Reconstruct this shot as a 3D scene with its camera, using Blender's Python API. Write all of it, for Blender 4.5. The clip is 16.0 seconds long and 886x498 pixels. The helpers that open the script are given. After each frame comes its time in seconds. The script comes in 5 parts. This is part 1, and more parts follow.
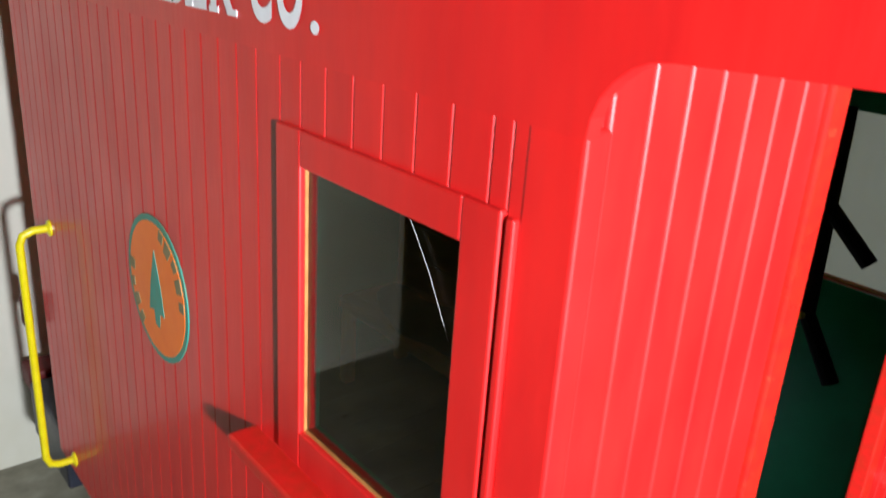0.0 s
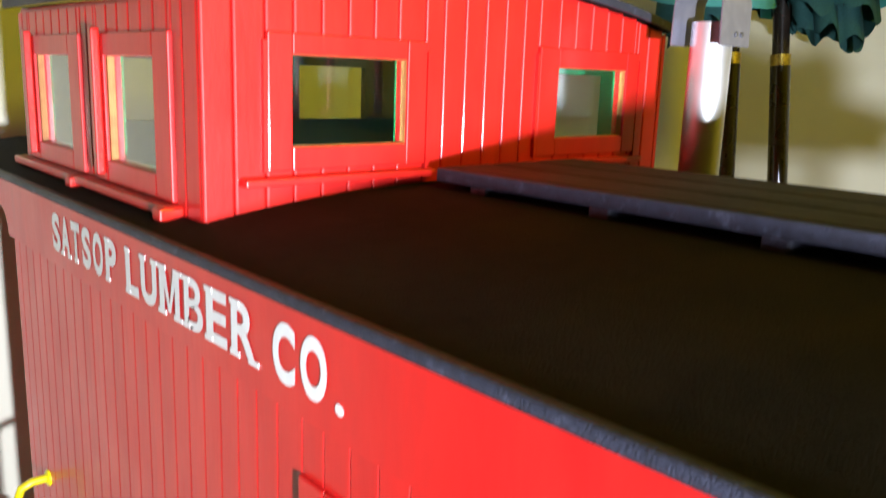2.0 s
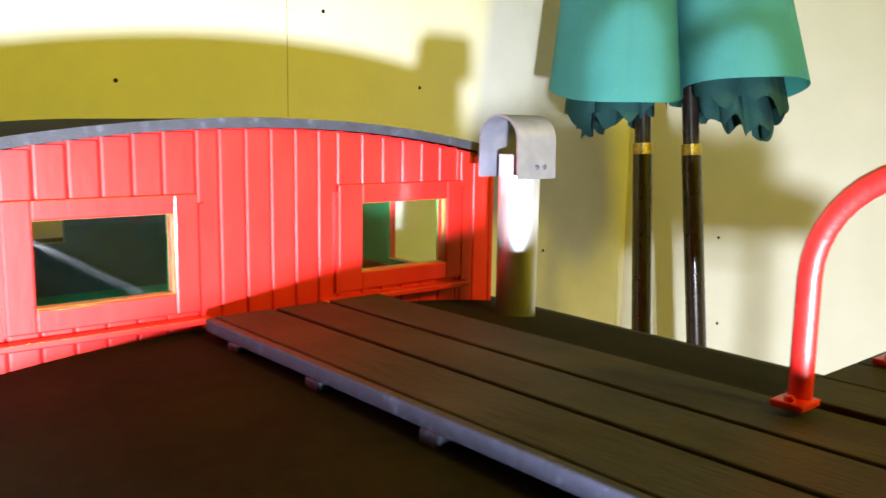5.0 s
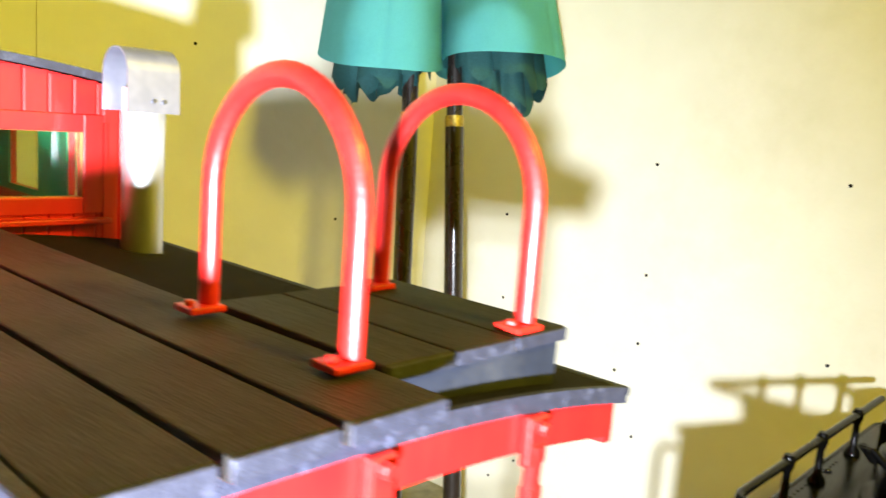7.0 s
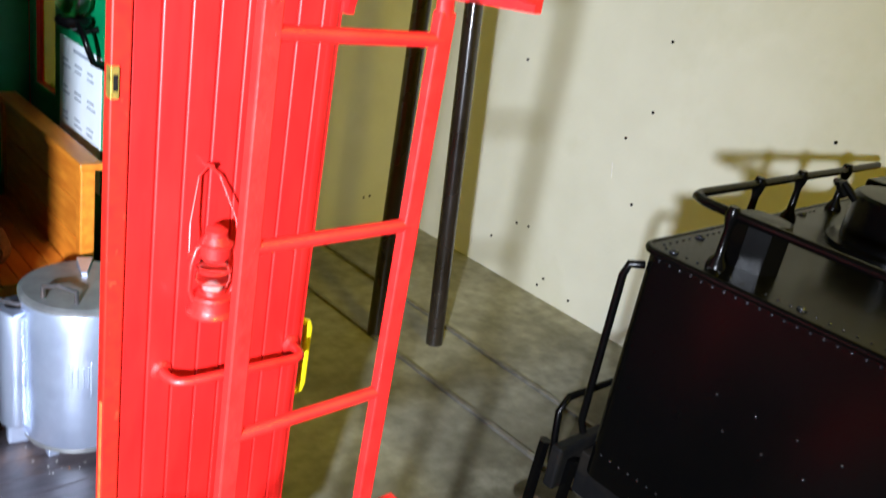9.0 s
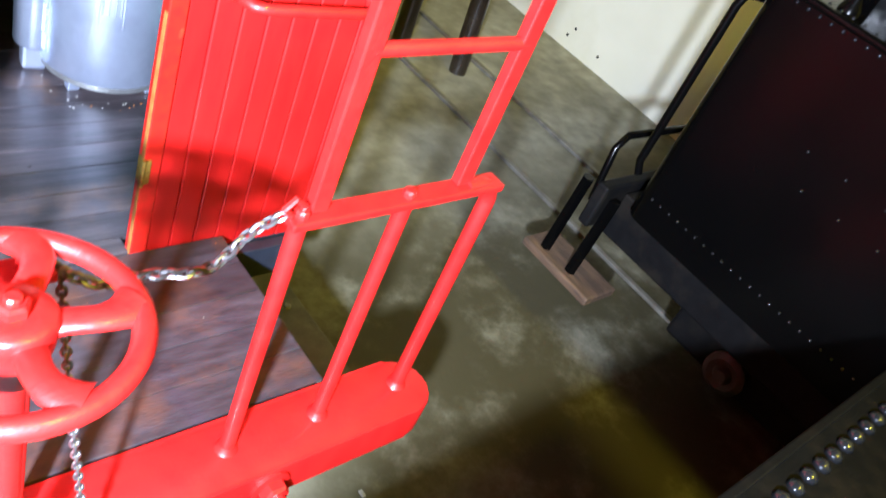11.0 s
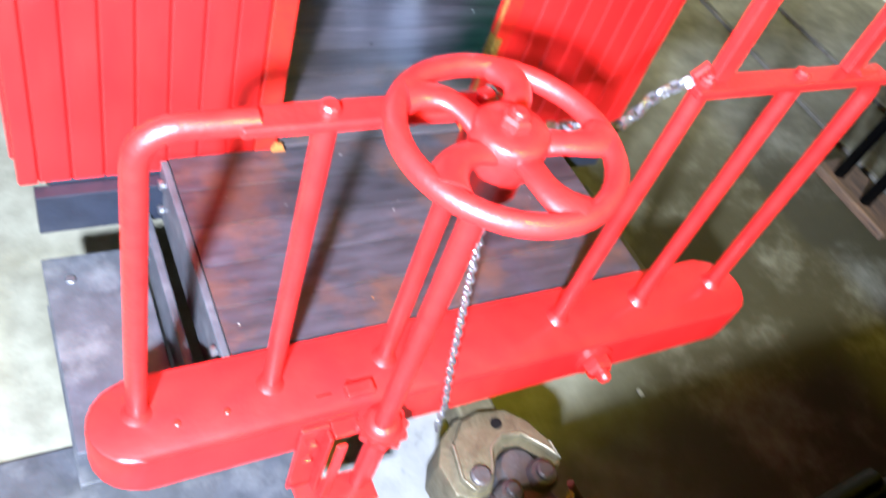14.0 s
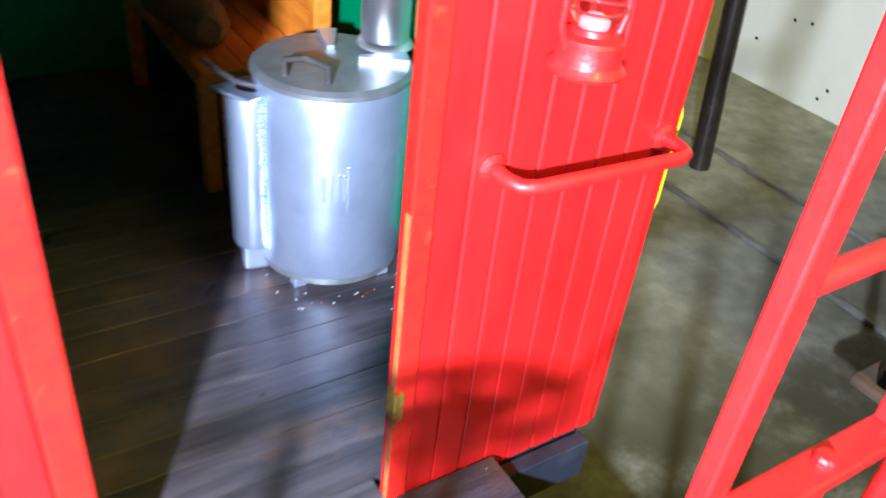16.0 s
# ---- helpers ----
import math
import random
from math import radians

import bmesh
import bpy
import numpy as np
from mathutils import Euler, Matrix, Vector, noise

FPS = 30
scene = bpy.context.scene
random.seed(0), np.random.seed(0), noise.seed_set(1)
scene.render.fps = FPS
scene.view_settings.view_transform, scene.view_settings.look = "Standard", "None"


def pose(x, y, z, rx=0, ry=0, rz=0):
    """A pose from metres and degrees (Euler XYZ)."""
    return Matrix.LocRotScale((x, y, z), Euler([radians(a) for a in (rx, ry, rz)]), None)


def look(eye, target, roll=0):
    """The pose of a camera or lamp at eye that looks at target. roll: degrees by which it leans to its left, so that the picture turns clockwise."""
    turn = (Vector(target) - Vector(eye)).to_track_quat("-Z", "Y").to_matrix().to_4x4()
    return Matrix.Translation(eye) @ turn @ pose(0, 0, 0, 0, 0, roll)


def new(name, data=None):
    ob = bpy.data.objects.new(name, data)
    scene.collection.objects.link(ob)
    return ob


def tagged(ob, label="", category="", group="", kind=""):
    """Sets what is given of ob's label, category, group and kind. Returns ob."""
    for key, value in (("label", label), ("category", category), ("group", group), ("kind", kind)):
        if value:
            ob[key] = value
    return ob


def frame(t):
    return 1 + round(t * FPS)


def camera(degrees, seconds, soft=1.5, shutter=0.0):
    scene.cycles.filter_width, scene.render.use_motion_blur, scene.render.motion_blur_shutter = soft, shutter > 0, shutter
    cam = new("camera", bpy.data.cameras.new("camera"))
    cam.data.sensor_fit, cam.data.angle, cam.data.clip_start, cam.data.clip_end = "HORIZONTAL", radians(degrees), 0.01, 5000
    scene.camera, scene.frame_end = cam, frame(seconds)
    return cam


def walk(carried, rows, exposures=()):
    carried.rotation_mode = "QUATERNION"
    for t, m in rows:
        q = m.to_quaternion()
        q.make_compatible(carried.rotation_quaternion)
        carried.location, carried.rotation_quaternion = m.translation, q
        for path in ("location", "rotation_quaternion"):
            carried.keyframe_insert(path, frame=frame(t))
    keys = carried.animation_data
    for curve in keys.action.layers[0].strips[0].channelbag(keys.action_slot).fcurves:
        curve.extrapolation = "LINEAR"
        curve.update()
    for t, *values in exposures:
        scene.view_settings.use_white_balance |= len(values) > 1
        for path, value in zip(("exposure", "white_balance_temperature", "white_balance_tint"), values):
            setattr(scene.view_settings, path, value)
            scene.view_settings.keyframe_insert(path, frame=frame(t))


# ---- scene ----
cam = camera(57.2, 16.0, shutter=0.5)
PATH = [
    (0, (-0.019, 0.02, 0.818), (1.203, 1.443, 0.124), 3.9),
    (0.5, (-0.025, 0.056, 0.832), (1.257, 1.479, 0.256), 4.1),
    (1, (-0.024, 0.07, 0.863), (1.274, 1.513, 0.382), 2.9),
    (1.5, (-0.033, 0.064, 0.885), (1.285, 1.502, 0.441), 2.9),
    (2, (-0.029, 0.049, 0.947), (1.272, 1.509, 0.527), 2.1),
    (2.5, (-0.024, 0.035, 0.987), (1.261, 1.531, 0.651), 2.6),
    (3, (-0.018, 0.016, 1.014), (1.241, 1.546, 0.734), 2.8),
    (3.2, (-0.014, 0.009, 1.023), (1.24, 1.542, 0.745), 2.8),
    (5.3, (0.162, -0.072, 1.026), (1.448, 1.431, 0.73), 0.5),
    (5.5, (0.181, -0.073, 1.022), (1.473, 1.42, 0.706), 0.4),
    (6, (0.221, -0.088, 1.002), (1.564, 1.354, 0.663), 0.6),
    (6.5, (0.268, -0.137, 0.981), (1.695, 1.227, 0.656), 2.5),
    (7, (0.316, -0.262, 0.996), (1.768, 1.078, 0.684), 4.4),
    (7.5, (0.338, -0.338, 0.972), (1.762, 1.019, 0.606), 4.9),
    (8, (0.345, -0.375, 0.922), (1.713, 0.998, 0.427), 6.4),
    (8.5, (0.343, -0.379, 0.887), (1.687, 0.966, 0.266), 8.0),
    (9, (0.336, -0.377, 0.845), (1.668, 0.922, 0.109), 10.8),
    (9.2, (0.335, -0.377, 0.832), (1.658, 0.905, 0.054), 11.8),
    (11.3, (0.283, -0.277, 0.694), (1.601, 0.599, -0.528), 27.9),
    (11.5, (0.273, -0.272, 0.68), (1.594, 0.576, -0.561), 29.2),
    (12, (0.262, -0.274, 0.663), (1.508, 0.55, -0.668), 30.6),
    (12.5, (0.245, -0.279, 0.651), (1.407, 0.54, -0.756), 30.6),
    (13, (0.222, -0.28, 0.643), (1.306, 0.556, -0.815), 30.0),
    (13.5, (0.199, -0.274, 0.644), (1.212, 0.587, -0.85), 28.4),
    (14, (0.189, -0.269, 0.658), (1.105, 0.781, -0.777), 22.5),
    (14.5, (0.186, -0.256, 0.66), (1.044, 0.967, -0.669), 20.3),
    (15, (0.21, -0.228, 0.672), (1.087, 1.063, -0.578), 19.1),
    (15.5, (0.281, -0.175, 0.677), (1.196, 1.187, -0.468), 14.4),
    (16, (0.369, -0.108, 0.661), (1.315, 1.238, -0.476), 6.7),
]
EXPOSURES = [(0, -1.2, 6500, 10), (1.0, -0.65, 6500, 10), (1.5, -0.55, 6500, 10), (3.2, -0.35, 6400, 10), (5.3, 0.35, 6400, 10), (6.6, 0.45, 6400, 10), (7.0, 0.75, 6400, 10), (7.5, 0.0, 6300, 10), (8.5, -0.3, 6200, 10),
             (9.2, -0.3, 6100, 10), (11.3, 0.15, 5700, 11), (13.0, 0.45, 5600, 11), (13.8, 0.25, 5600, 11), (14.5, -0.20, 5500, 11), (15.0, -0.22, 5500, 11), (16.0, -0.10, 5500, 11)]
walk(cam, [(t, look(eye, target, roll)) for t, eye, target, roll in PATH], EXPOSURES)

# ---------------- light and exposure ----------------
C = 0.472                                   # middle line of the caboose
world = bpy.data.worlds.new("room_dark")
world.use_nodes = True
world.node_tree.nodes["Background"].inputs[0].default_value = (0.9, 0.8, 0.45, 1)
world.node_tree.nodes["Background"].inputs[1].default_value = 0.004
scene.world = world

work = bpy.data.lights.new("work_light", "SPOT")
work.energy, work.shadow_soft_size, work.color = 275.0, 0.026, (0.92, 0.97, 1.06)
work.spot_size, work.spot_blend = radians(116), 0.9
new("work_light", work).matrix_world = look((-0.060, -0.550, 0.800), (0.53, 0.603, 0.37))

# warm overhead light whose source is out of view and assumed
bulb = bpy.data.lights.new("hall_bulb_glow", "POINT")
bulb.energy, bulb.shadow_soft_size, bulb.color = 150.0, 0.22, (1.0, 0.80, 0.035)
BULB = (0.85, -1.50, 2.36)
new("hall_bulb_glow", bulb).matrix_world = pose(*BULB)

# ---------------- materials ----------------


def material(name, colour, rough=0.5, metal=0.0, second=None, scale=40.0, detail=3.0, bump=0.0, bump_scale=300.0,
             stretch=(1, 1, 1), stain=None, stain_scale=5.0, stain_at=(0.5, 0.7), coat=0.0, spread=0.06, rough_var=0.12, spec=0.5):
    """A painted or raw surface: base colour with fine grain, larger stains, uneven gloss and relief."""
    m = bpy.data.materials.new(name)
    m.use_nodes = True
    nt = m.node_tree
    b = nt.nodes["Principled BSDF"]
    b.inputs["Metallic"].default_value = metal
    b.inputs["Coat Weight"].default_value = coat
    b.inputs["Coat Roughness"].default_value = 0.12
    b.inputs["Specular IOR Level"].default_value = spec
    mp = nt.nodes.new("ShaderNodeMapping")
    mp.inputs["Scale"].default_value = stretch
    geo = nt.nodes.new("ShaderNodeNewGeometry")
    nt.links.new(geo.outputs["Position"], mp.inputs["Vector"])
    n1 = nt.nodes.new("ShaderNodeTexNoise")
    n1.inputs["Scale"].default_value, n1.inputs["Detail"].default_value = scale, detail
    nt.links.new(mp.outputs["Vector"], n1.inputs["Vector"])
    ramp = nt.nodes.new("ShaderNodeValToRGB")
    ramp.color_ramp.elements[0].position, ramp.color_ramp.elements[1].position = 0.32, 0.68
    c2 = second or tuple(v * 0.72 for v in colour)
    ramp.color_ramp.elements[0].color, ramp.color_ramp.elements[1].color = (*c2, 1), (*colour, 1)
    nt.links.new(n1.outputs["Fac"], ramp.inputs["Fac"])
    last = ramp.outputs["Color"]
    if stain:
        n2 = nt.nodes.new("ShaderNodeTexNoise")
        n2.inputs["Scale"].default_value, n2.inputs["Detail"].default_value, n2.inputs["Roughness"].default_value = stain_scale, 6, 0.62
        nt.links.new(geo.outputs["Position"], n2.inputs["Vector"])
        r2 = nt.nodes.new("ShaderNodeMapRange")
        r2.inputs["From Min"].default_value, r2.inputs["From Max"].default_value = stain_at
        nt.links.new(n2.outputs["Fac"], r2.inputs["Value"])
        mix = nt.nodes.new("ShaderNodeMix")
        mix.data_type = "RGBA"
        nt.links.new(r2.outputs["Result"], mix.inputs["Factor"])
        nt.links.new(last, mix.inputs["A"])
        mix.inputs["B"].default_value = (*stain, 1)
        last = mix.outputs["Result"]
    info = nt.nodes.new("ShaderNodeObjectInfo")
    hsv = nt.nodes.new("ShaderNodeHueSaturation")
    var = nt.nodes.new("ShaderNodeMapRange")
    var.inputs["To Min"].default_value, var.inputs["To Max"].default_value = 1 - spread, 1 + spread
    nt.links.new(info.outputs["Random"], var.inputs["Value"])
    nt.links.new(var.outputs["Result"], hsv.inputs["Value"])
    nt.links.new(last, hsv.inputs["Color"])
    nt.links.new(hsv.outputs["Color"], b.inputs["Base Color"])
    rr = nt.nodes.new("ShaderNodeMapRange")
    rr.inputs["To Min"].default_value, rr.inputs["To Max"].default_value = max(rough - rough_var, 0.03), min(rough + rough_var, 1)
    n3 = nt.nodes.new("ShaderNodeTexNoise")
    n3.inputs["Scale"].default_value, n3.inputs["Detail"].default_value = 14.0, 4.0
    nt.links.new(geo.outputs["Position"], n3.inputs["Vector"])
    nt.links.new(n3.outputs["Fac"], rr.inputs["Value"])
    nt.links.new(rr.outputs["Result"], b.inputs["Roughness"])
    if bump:
        n4 = nt.nodes.new("ShaderNodeTexNoise")
        n4.inputs["Scale"].default_value, n4.inputs["Detail"].default_value = bump_scale, 4.0
        nt.links.new(mp.outputs["Vector"], n4.inputs["Vector"])
        bp = nt.nodes.new("ShaderNodeBump")
        bp.inputs["Strength"].default_value, bp.inputs["Distance"].default_value = bump, 0.002
        nt.links.new(n4.outputs["Fac"], bp.inputs["Height"])
        nt.links.new(bp.outputs["Normal"], b.inputs["Normal"])
    return m


def glass(name, tint=(0.9, 0.95, 0.93)):
    m = bpy.data.materials.new(name)
    m.use_nodes = True
    b = m.node_tree.nodes["Principled BSDF"]
    b.inputs["Base Color"].default_value = (*tint, 1)
    b.inputs["Transmission Weight"].default_value = 1.0
    b.inputs["Roughness"].default_value = 0.02
    b.inputs["IOR"].default_value = 1.45
    return m


RED = material("red_enamel", (0.65, 0.012, 0.010), 0.46, spec=0.52, second=(0.57, 0.008, 0.008), scale=55, bump=0.10, bump_scale=160, stretch=(1, 1, 0.25), spread=0.06, coat=0.22)
REDSTEEL = material("red_enamel_steel", (0.66, 0.014, 0.011), 0.44, spec=0.6, second=(0.60, 0.009, 0.008), scale=90, bump=0.16, bump_scale=320, coat=0.35, stain=(0.50, 0.008, 0.006), stain_scale=30, stain_at=(0.55, 0.75))
REDWEAR = material("red_enamel_chipped", (0.64, 0.013, 0.010), 0.32, second=(0.5, 0.02, 0.01), scale=120, stain=(0.16, 0.05, 0.02), stain_scale=60, stain_at=(0.6, 0.72))
ROOF = material("tarred_roof_felt", (0.0095, 0.008, 0.0075), 0.9, spec=0.12, second=(0.0055, 0.0048, 0.0045), scale=90, bump=0.5, bump_scale=700, stain=(0.018, 0.013, 0.010), stain_scale=7)
EDGE = material("weathered_roof_edging", (0.025, 0.027, 0.048), 0.6, second=(0.016, 0.017, 0.030), scale=160, bump=0.35, bump_scale=700, stain=(0.068, 0.073, 0.115), stain_scale=110, stain_at=(0.56, 0.72))
PLANK = material("dark_stained_plank", (0.026, 0.023, 0.021), 0.66, spec=0.3, second=(0.013, 0.0115, 0.010), scale=50, stretch=(5, 0.5, 5), bump=0.45, bump_scale=150, spread=0.14, stain=(0.042, 0.035, 0.029), stain_scale=9)
DECK = material("worn_oiled_deck_board", (0.052, 0.045, 0.057), 0.42, second=(0.026, 0.022, 0.027), scale=34, detail=8, stretch=(0.8, 4, 4), bump=0.4, bump_scale=150, spread=0.22, stain=(0.105, 0.046, 0.030), stain_scale=16, stain_at=(0.50, 0.72), rough_var=0.2)
INNER = material("dark_oiled_floor_board", (0.072, 0.060, 0.068), 0.32, second=(0.030, 0.025, 0.029), scale=26, stretch=(0.5, 5, 5), bump=0.3, bump_scale=120, spread=0.25, stain=(0.14, 0.08, 0.05), stain_scale=9, stain_at=(0.52, 0.70))
GREEN = material("green_enamel", (0.004, 0.23, 0.085), 0.4, second=(0.003, 0.19, 0.07), scale=30, bump=0.05)
# the green enamel darkened, for the shade on the cupola's back wall
SHADEGREEN = material("shaded_green_enamel", (0.010, 0.050, 0.042), 0.45, second=(0.008, 0.040, 0.034), scale=30, bump=0.05)
WALLPAINT = material("cream_painted_concrete", (0.72, 0.708, 0.605), 0.75, second=(0.68, 0.667, 0.562), scale=9, bump=0.25, bump_scale=90, stain=(0.58, 0.562, 0.415), stain_scale=2.2, stain_at=(0.52, 0.8), spread=0.0)
CONCRETE = material("stained_concrete", (0.30, 0.29, 0.22), 0.6, second=(0.19, 0.18, 0.132), scale=30, detail=8, bump=0.35, bump_scale=140, stain=(0.062, 0.055, 0.030), stain_scale=4.0, stain_at=(0.44, 0.82), spread=0.0)
# aisle shade between the two tracks, painted into the concrete as dark patches
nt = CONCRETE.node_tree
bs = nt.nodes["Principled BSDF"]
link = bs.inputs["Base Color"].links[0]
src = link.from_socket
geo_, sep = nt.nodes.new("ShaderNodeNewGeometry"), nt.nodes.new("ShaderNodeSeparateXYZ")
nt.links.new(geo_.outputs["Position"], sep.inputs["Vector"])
aisle_shade = nt.nodes.new("ShaderNodeTexNoise")
aisle_shade.inputs["Scale"].default_value, aisle_shade.inputs["Detail"].default_value = 5.5, 10.0
aisle_shade.inputs["Roughness"].default_value = 0.68
nt.links.new(geo_.outputs["Position"], aisle_shade.inputs["Vector"])
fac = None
for sock, lo, hi in ((sep.outputs["X"], 0.60, 0.80), (sep.outputs["Y"], 0.52, 0.22), (aisle_shade.outputs["Fac"], 0.24, 0.54)):
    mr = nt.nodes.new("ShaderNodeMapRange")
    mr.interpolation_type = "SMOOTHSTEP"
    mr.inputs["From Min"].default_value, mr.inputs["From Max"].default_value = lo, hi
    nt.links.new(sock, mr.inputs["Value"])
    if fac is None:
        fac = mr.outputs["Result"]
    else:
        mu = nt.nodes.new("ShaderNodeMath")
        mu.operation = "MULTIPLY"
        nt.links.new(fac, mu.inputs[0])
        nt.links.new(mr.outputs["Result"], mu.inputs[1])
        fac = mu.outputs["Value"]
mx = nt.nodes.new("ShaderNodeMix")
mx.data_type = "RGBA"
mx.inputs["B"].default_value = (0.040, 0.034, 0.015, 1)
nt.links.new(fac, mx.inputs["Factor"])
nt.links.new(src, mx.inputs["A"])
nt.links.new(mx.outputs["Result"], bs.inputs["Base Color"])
BOARDWHITE = material("dirty_white_board_paint", (0.28, 0.275, 0.265), 0.8, second=(0.21, 0.205, 0.195), scale=30, bump=0.3, bump_scale=200, stain=(0.13, 0.125, 0.12), stain_scale=55, stain_at=(0.56, 0.70))
PALE = material("pale_worn_concrete_paint", (0.47, 0.46, 0.44), 0.75, second=(0.33, 0.32, 0.30), scale=45, bump=0.3, bump_scale=200, stain=(0.36, 0.34, 0.32), stain_scale=30)
# dark paint on unseen walls, to cut reflections in the glass and bounce
DARKWALL = material("dark_unseen_walls", (0.06, 0.055, 0.05), 0.85, scale=8, stain=(0.03, 0.028, 0.025), stain_scale=2)
BLACK = material("black_gloss_steel", (0.0014, 0.0014, 0.0016), 0.24, second=(0.0015, 0.0015, 0.0015), scale=60, bump=0.04, spec=0.14, rough_var=0.08)
BLACKDULL = material("black_dull_steel", (0.0045, 0.0045, 0.005), 0.62, spec=0.12, scale=80, bump=0.2, bump_scale=300, stain=(0.011, 0.009, 0.007), stain_scale=25)
NAVY = material("dark_blue_black_paint", (0.018, 0.022, 0.036), 0.45, scale=60, bump=0.2, stain=(0.04, 0.042, 0.05), stain_scale=18)
STEPGREY = material("scuffed_dark_grey_paint", (0.075, 0.078, 0.092), 0.5, second=(0.05, 0.052, 0.06), scale=60, bump=0.25, stain=(0.13, 0.13, 0.14), stain_scale=26)
SILVER = material("aluminium_paint_steel", (0.62, 0.70, 0.90), 0.33, metal=0.78, second=(0.52, 0.59, 0.78), scale=35, bump=0.08, bump_scale=240, rough_var=0.1)
LIDGREY = material("brushed_grey_steel", (0.36, 0.37, 0.38), 0.42, metal=0.7, scale=45, bump=0.1)
GALV = material("galvanised_sheet", (0.30, 0.30, 0.37), 0.45, metal=0.6, second=(0.25, 0.25, 0.31), scale=70, detail=1)
PIPE = material("bright_flue_pipe", (0.74, 0.74, 0.76), 0.36, metal=0.95, scale=40, stretch=(1, 1, 0.2))
PIPE.node_tree.nodes["Principled BSDF"].inputs["Anisotropic"].default_value = 0.75     # brushed round the pipe
ZINC = material("zinc_chain", (0.32, 0.32, 0.345), 0.36, metal=0.9, scale=200)
BRASS = material("tarnished_brass", (0.62, 0.47, 0.10), 0.35, metal=0.75, scale=200, stain=(0.2, 0.13, 0.03), stain_scale=180)
BRONZE = material("cast_bronze_and_dirt", (0.130, 0.113, 0.072), 0.46, metal=0.4, second=(0.095, 0.082, 0.050), scale=140, detail=6, bump=0.35, stain=(0.060, 0.045, 0.028), stain_scale=60, stain_at=(0.52, 0.74))
BRONZESHEEN = material("bronze_rim_sheen", (0.20, 0.178, 0.125), 0.40, metal=0.6, scale=160, bump=0.2)
CASTGREY = material("grey_cast_iron", (0.078, 0.072, 0.075), 0.48, metal=0.3, second=(0.05, 0.046, 0.047), scale=70, bump=0.35, stain=(0.075, 0.045, 0.03), stain_scale=40)
CASTPALE = material("pale_cast_iron", (0.20, 0.185, 0.185), 0.42, metal=0.35, second=(0.13, 0.118, 0.115), scale=60, bump=0.3)
RUBBER = material("black_rubber_hose", (0.016, 0.016, 0.017), 0.6, scale=120, bump=0.1)
YELLOW = material("yellow_enamel", (0.80, 0.70, 0.006), 0.32, second=(0.72, 0.6, 0.005), scale=80, coat=0.2)
ORANGEWOOD = material("varnished_orange_pine", (0.72, 0.24, 0.022), 0.38, second=(0.55, 0.15, 0.012), scale=26, stretch=(4, 0.7, 4), bump=0.12, spread=0.12)
RAWWOOD = material("raw_pine_edge", (0.44, 0.19, 0.05), 0.6, second=(0.34, 0.11, 0.025), scale=90)
FOOTWOOD = material("worn_brown_footboard", (0.12, 0.07, 0.04), 0.7, second=(0.055, 0.034, 0.022), scale=40, stretch=(4, 0.6, 4), bump=0.4)
# darker copy of the teal canvas, standing in for shade inside the folds
TEALSHADE = material("shaded_teal_canvas", (0.028, 0.125, 0.125), 0.85, scale=400, bump=0.25, bump_scale=900)
TEAL = material("teal_canvas", (0.12, 0.50, 0.53), 0.85, second=(0.105, 0.45, 0.48), scale=500, bump=0.25, bump_scale=900, stain=(0.09, 0.41, 0.44), stain_scale=7)
DARKPOLE = material("dark_bronze_pole", (0.022, 0.016, 0.012), 0.28, second=(0.014, 0.010, 0.008), scale=60, coat=0.4)
BURLAP = material("brown_sackcloth", (0.24, 0.11, 0.035), 0.9, second=(0.15, 0.07, 0.02), scale=160, bump=0.5, bump_scale=300)
PAPER = material("white_printed_paper", (0.72, 0.78, 0.84), 0.8, second=(0.68, 0.74, 0.8), scale=30)
INK = material("pale_blue_ink", (0.32, 0.38, 0.47), 0.8, scale=60)
LETTER = material("white_sign_paint", (0.80, 0.80, 0.80), 0.45, second=(0.74, 0.72, 0.72), scale=140)
BADGE = material("orange_sign_paint", (0.95, 0.20, 0.006), 0.5, second=(0.92, 0.17, 0.006), scale=60)
BADGEMARK = material("olive_worn_sign_paint", (0.26, 0.21, 0.09), 0.55, scale=60)
BRICKRED = material("dark_dirty_red_paint", (0.16, 0.006, 0.006), 0.6, scale=60)
BADGERIM = material("green_sign_paint", (0.02, 0.30, 0.24), 0.5, second=(0.06, 0.25, 0.16), scale=50)
RUSTSTAIN = material("grey_rail_steel", (0.22, 0.21, 0.18), 0.5, metal=0.3, second=(0.13, 0.12, 0.1), scale=40)
PANE = glass("window_glass")
# glass tinted dark so the cabin behind the side windows looks unlit
DARKPANE = glass("darkened_window_glass", (0.42, 0.47, 0.50))
GLOBE = glass("lantern_glass", (0.95, 0.95, 0.95))
AMBER = glass("amber_lamp_glass", (0.62, 0.55, 0.22))

# ---------------- mesh helpers ----------------
WORLD = {}


def thing(name, at, label, category, group="", kind=""):
    ob = new(name)
    ob.empty_display_size = 0.05
    ob.matrix_basis = Matrix.Translation(at)
    WORLD[ob] = Matrix.Translation(at)
    return tagged(ob, label, category, group, kind)


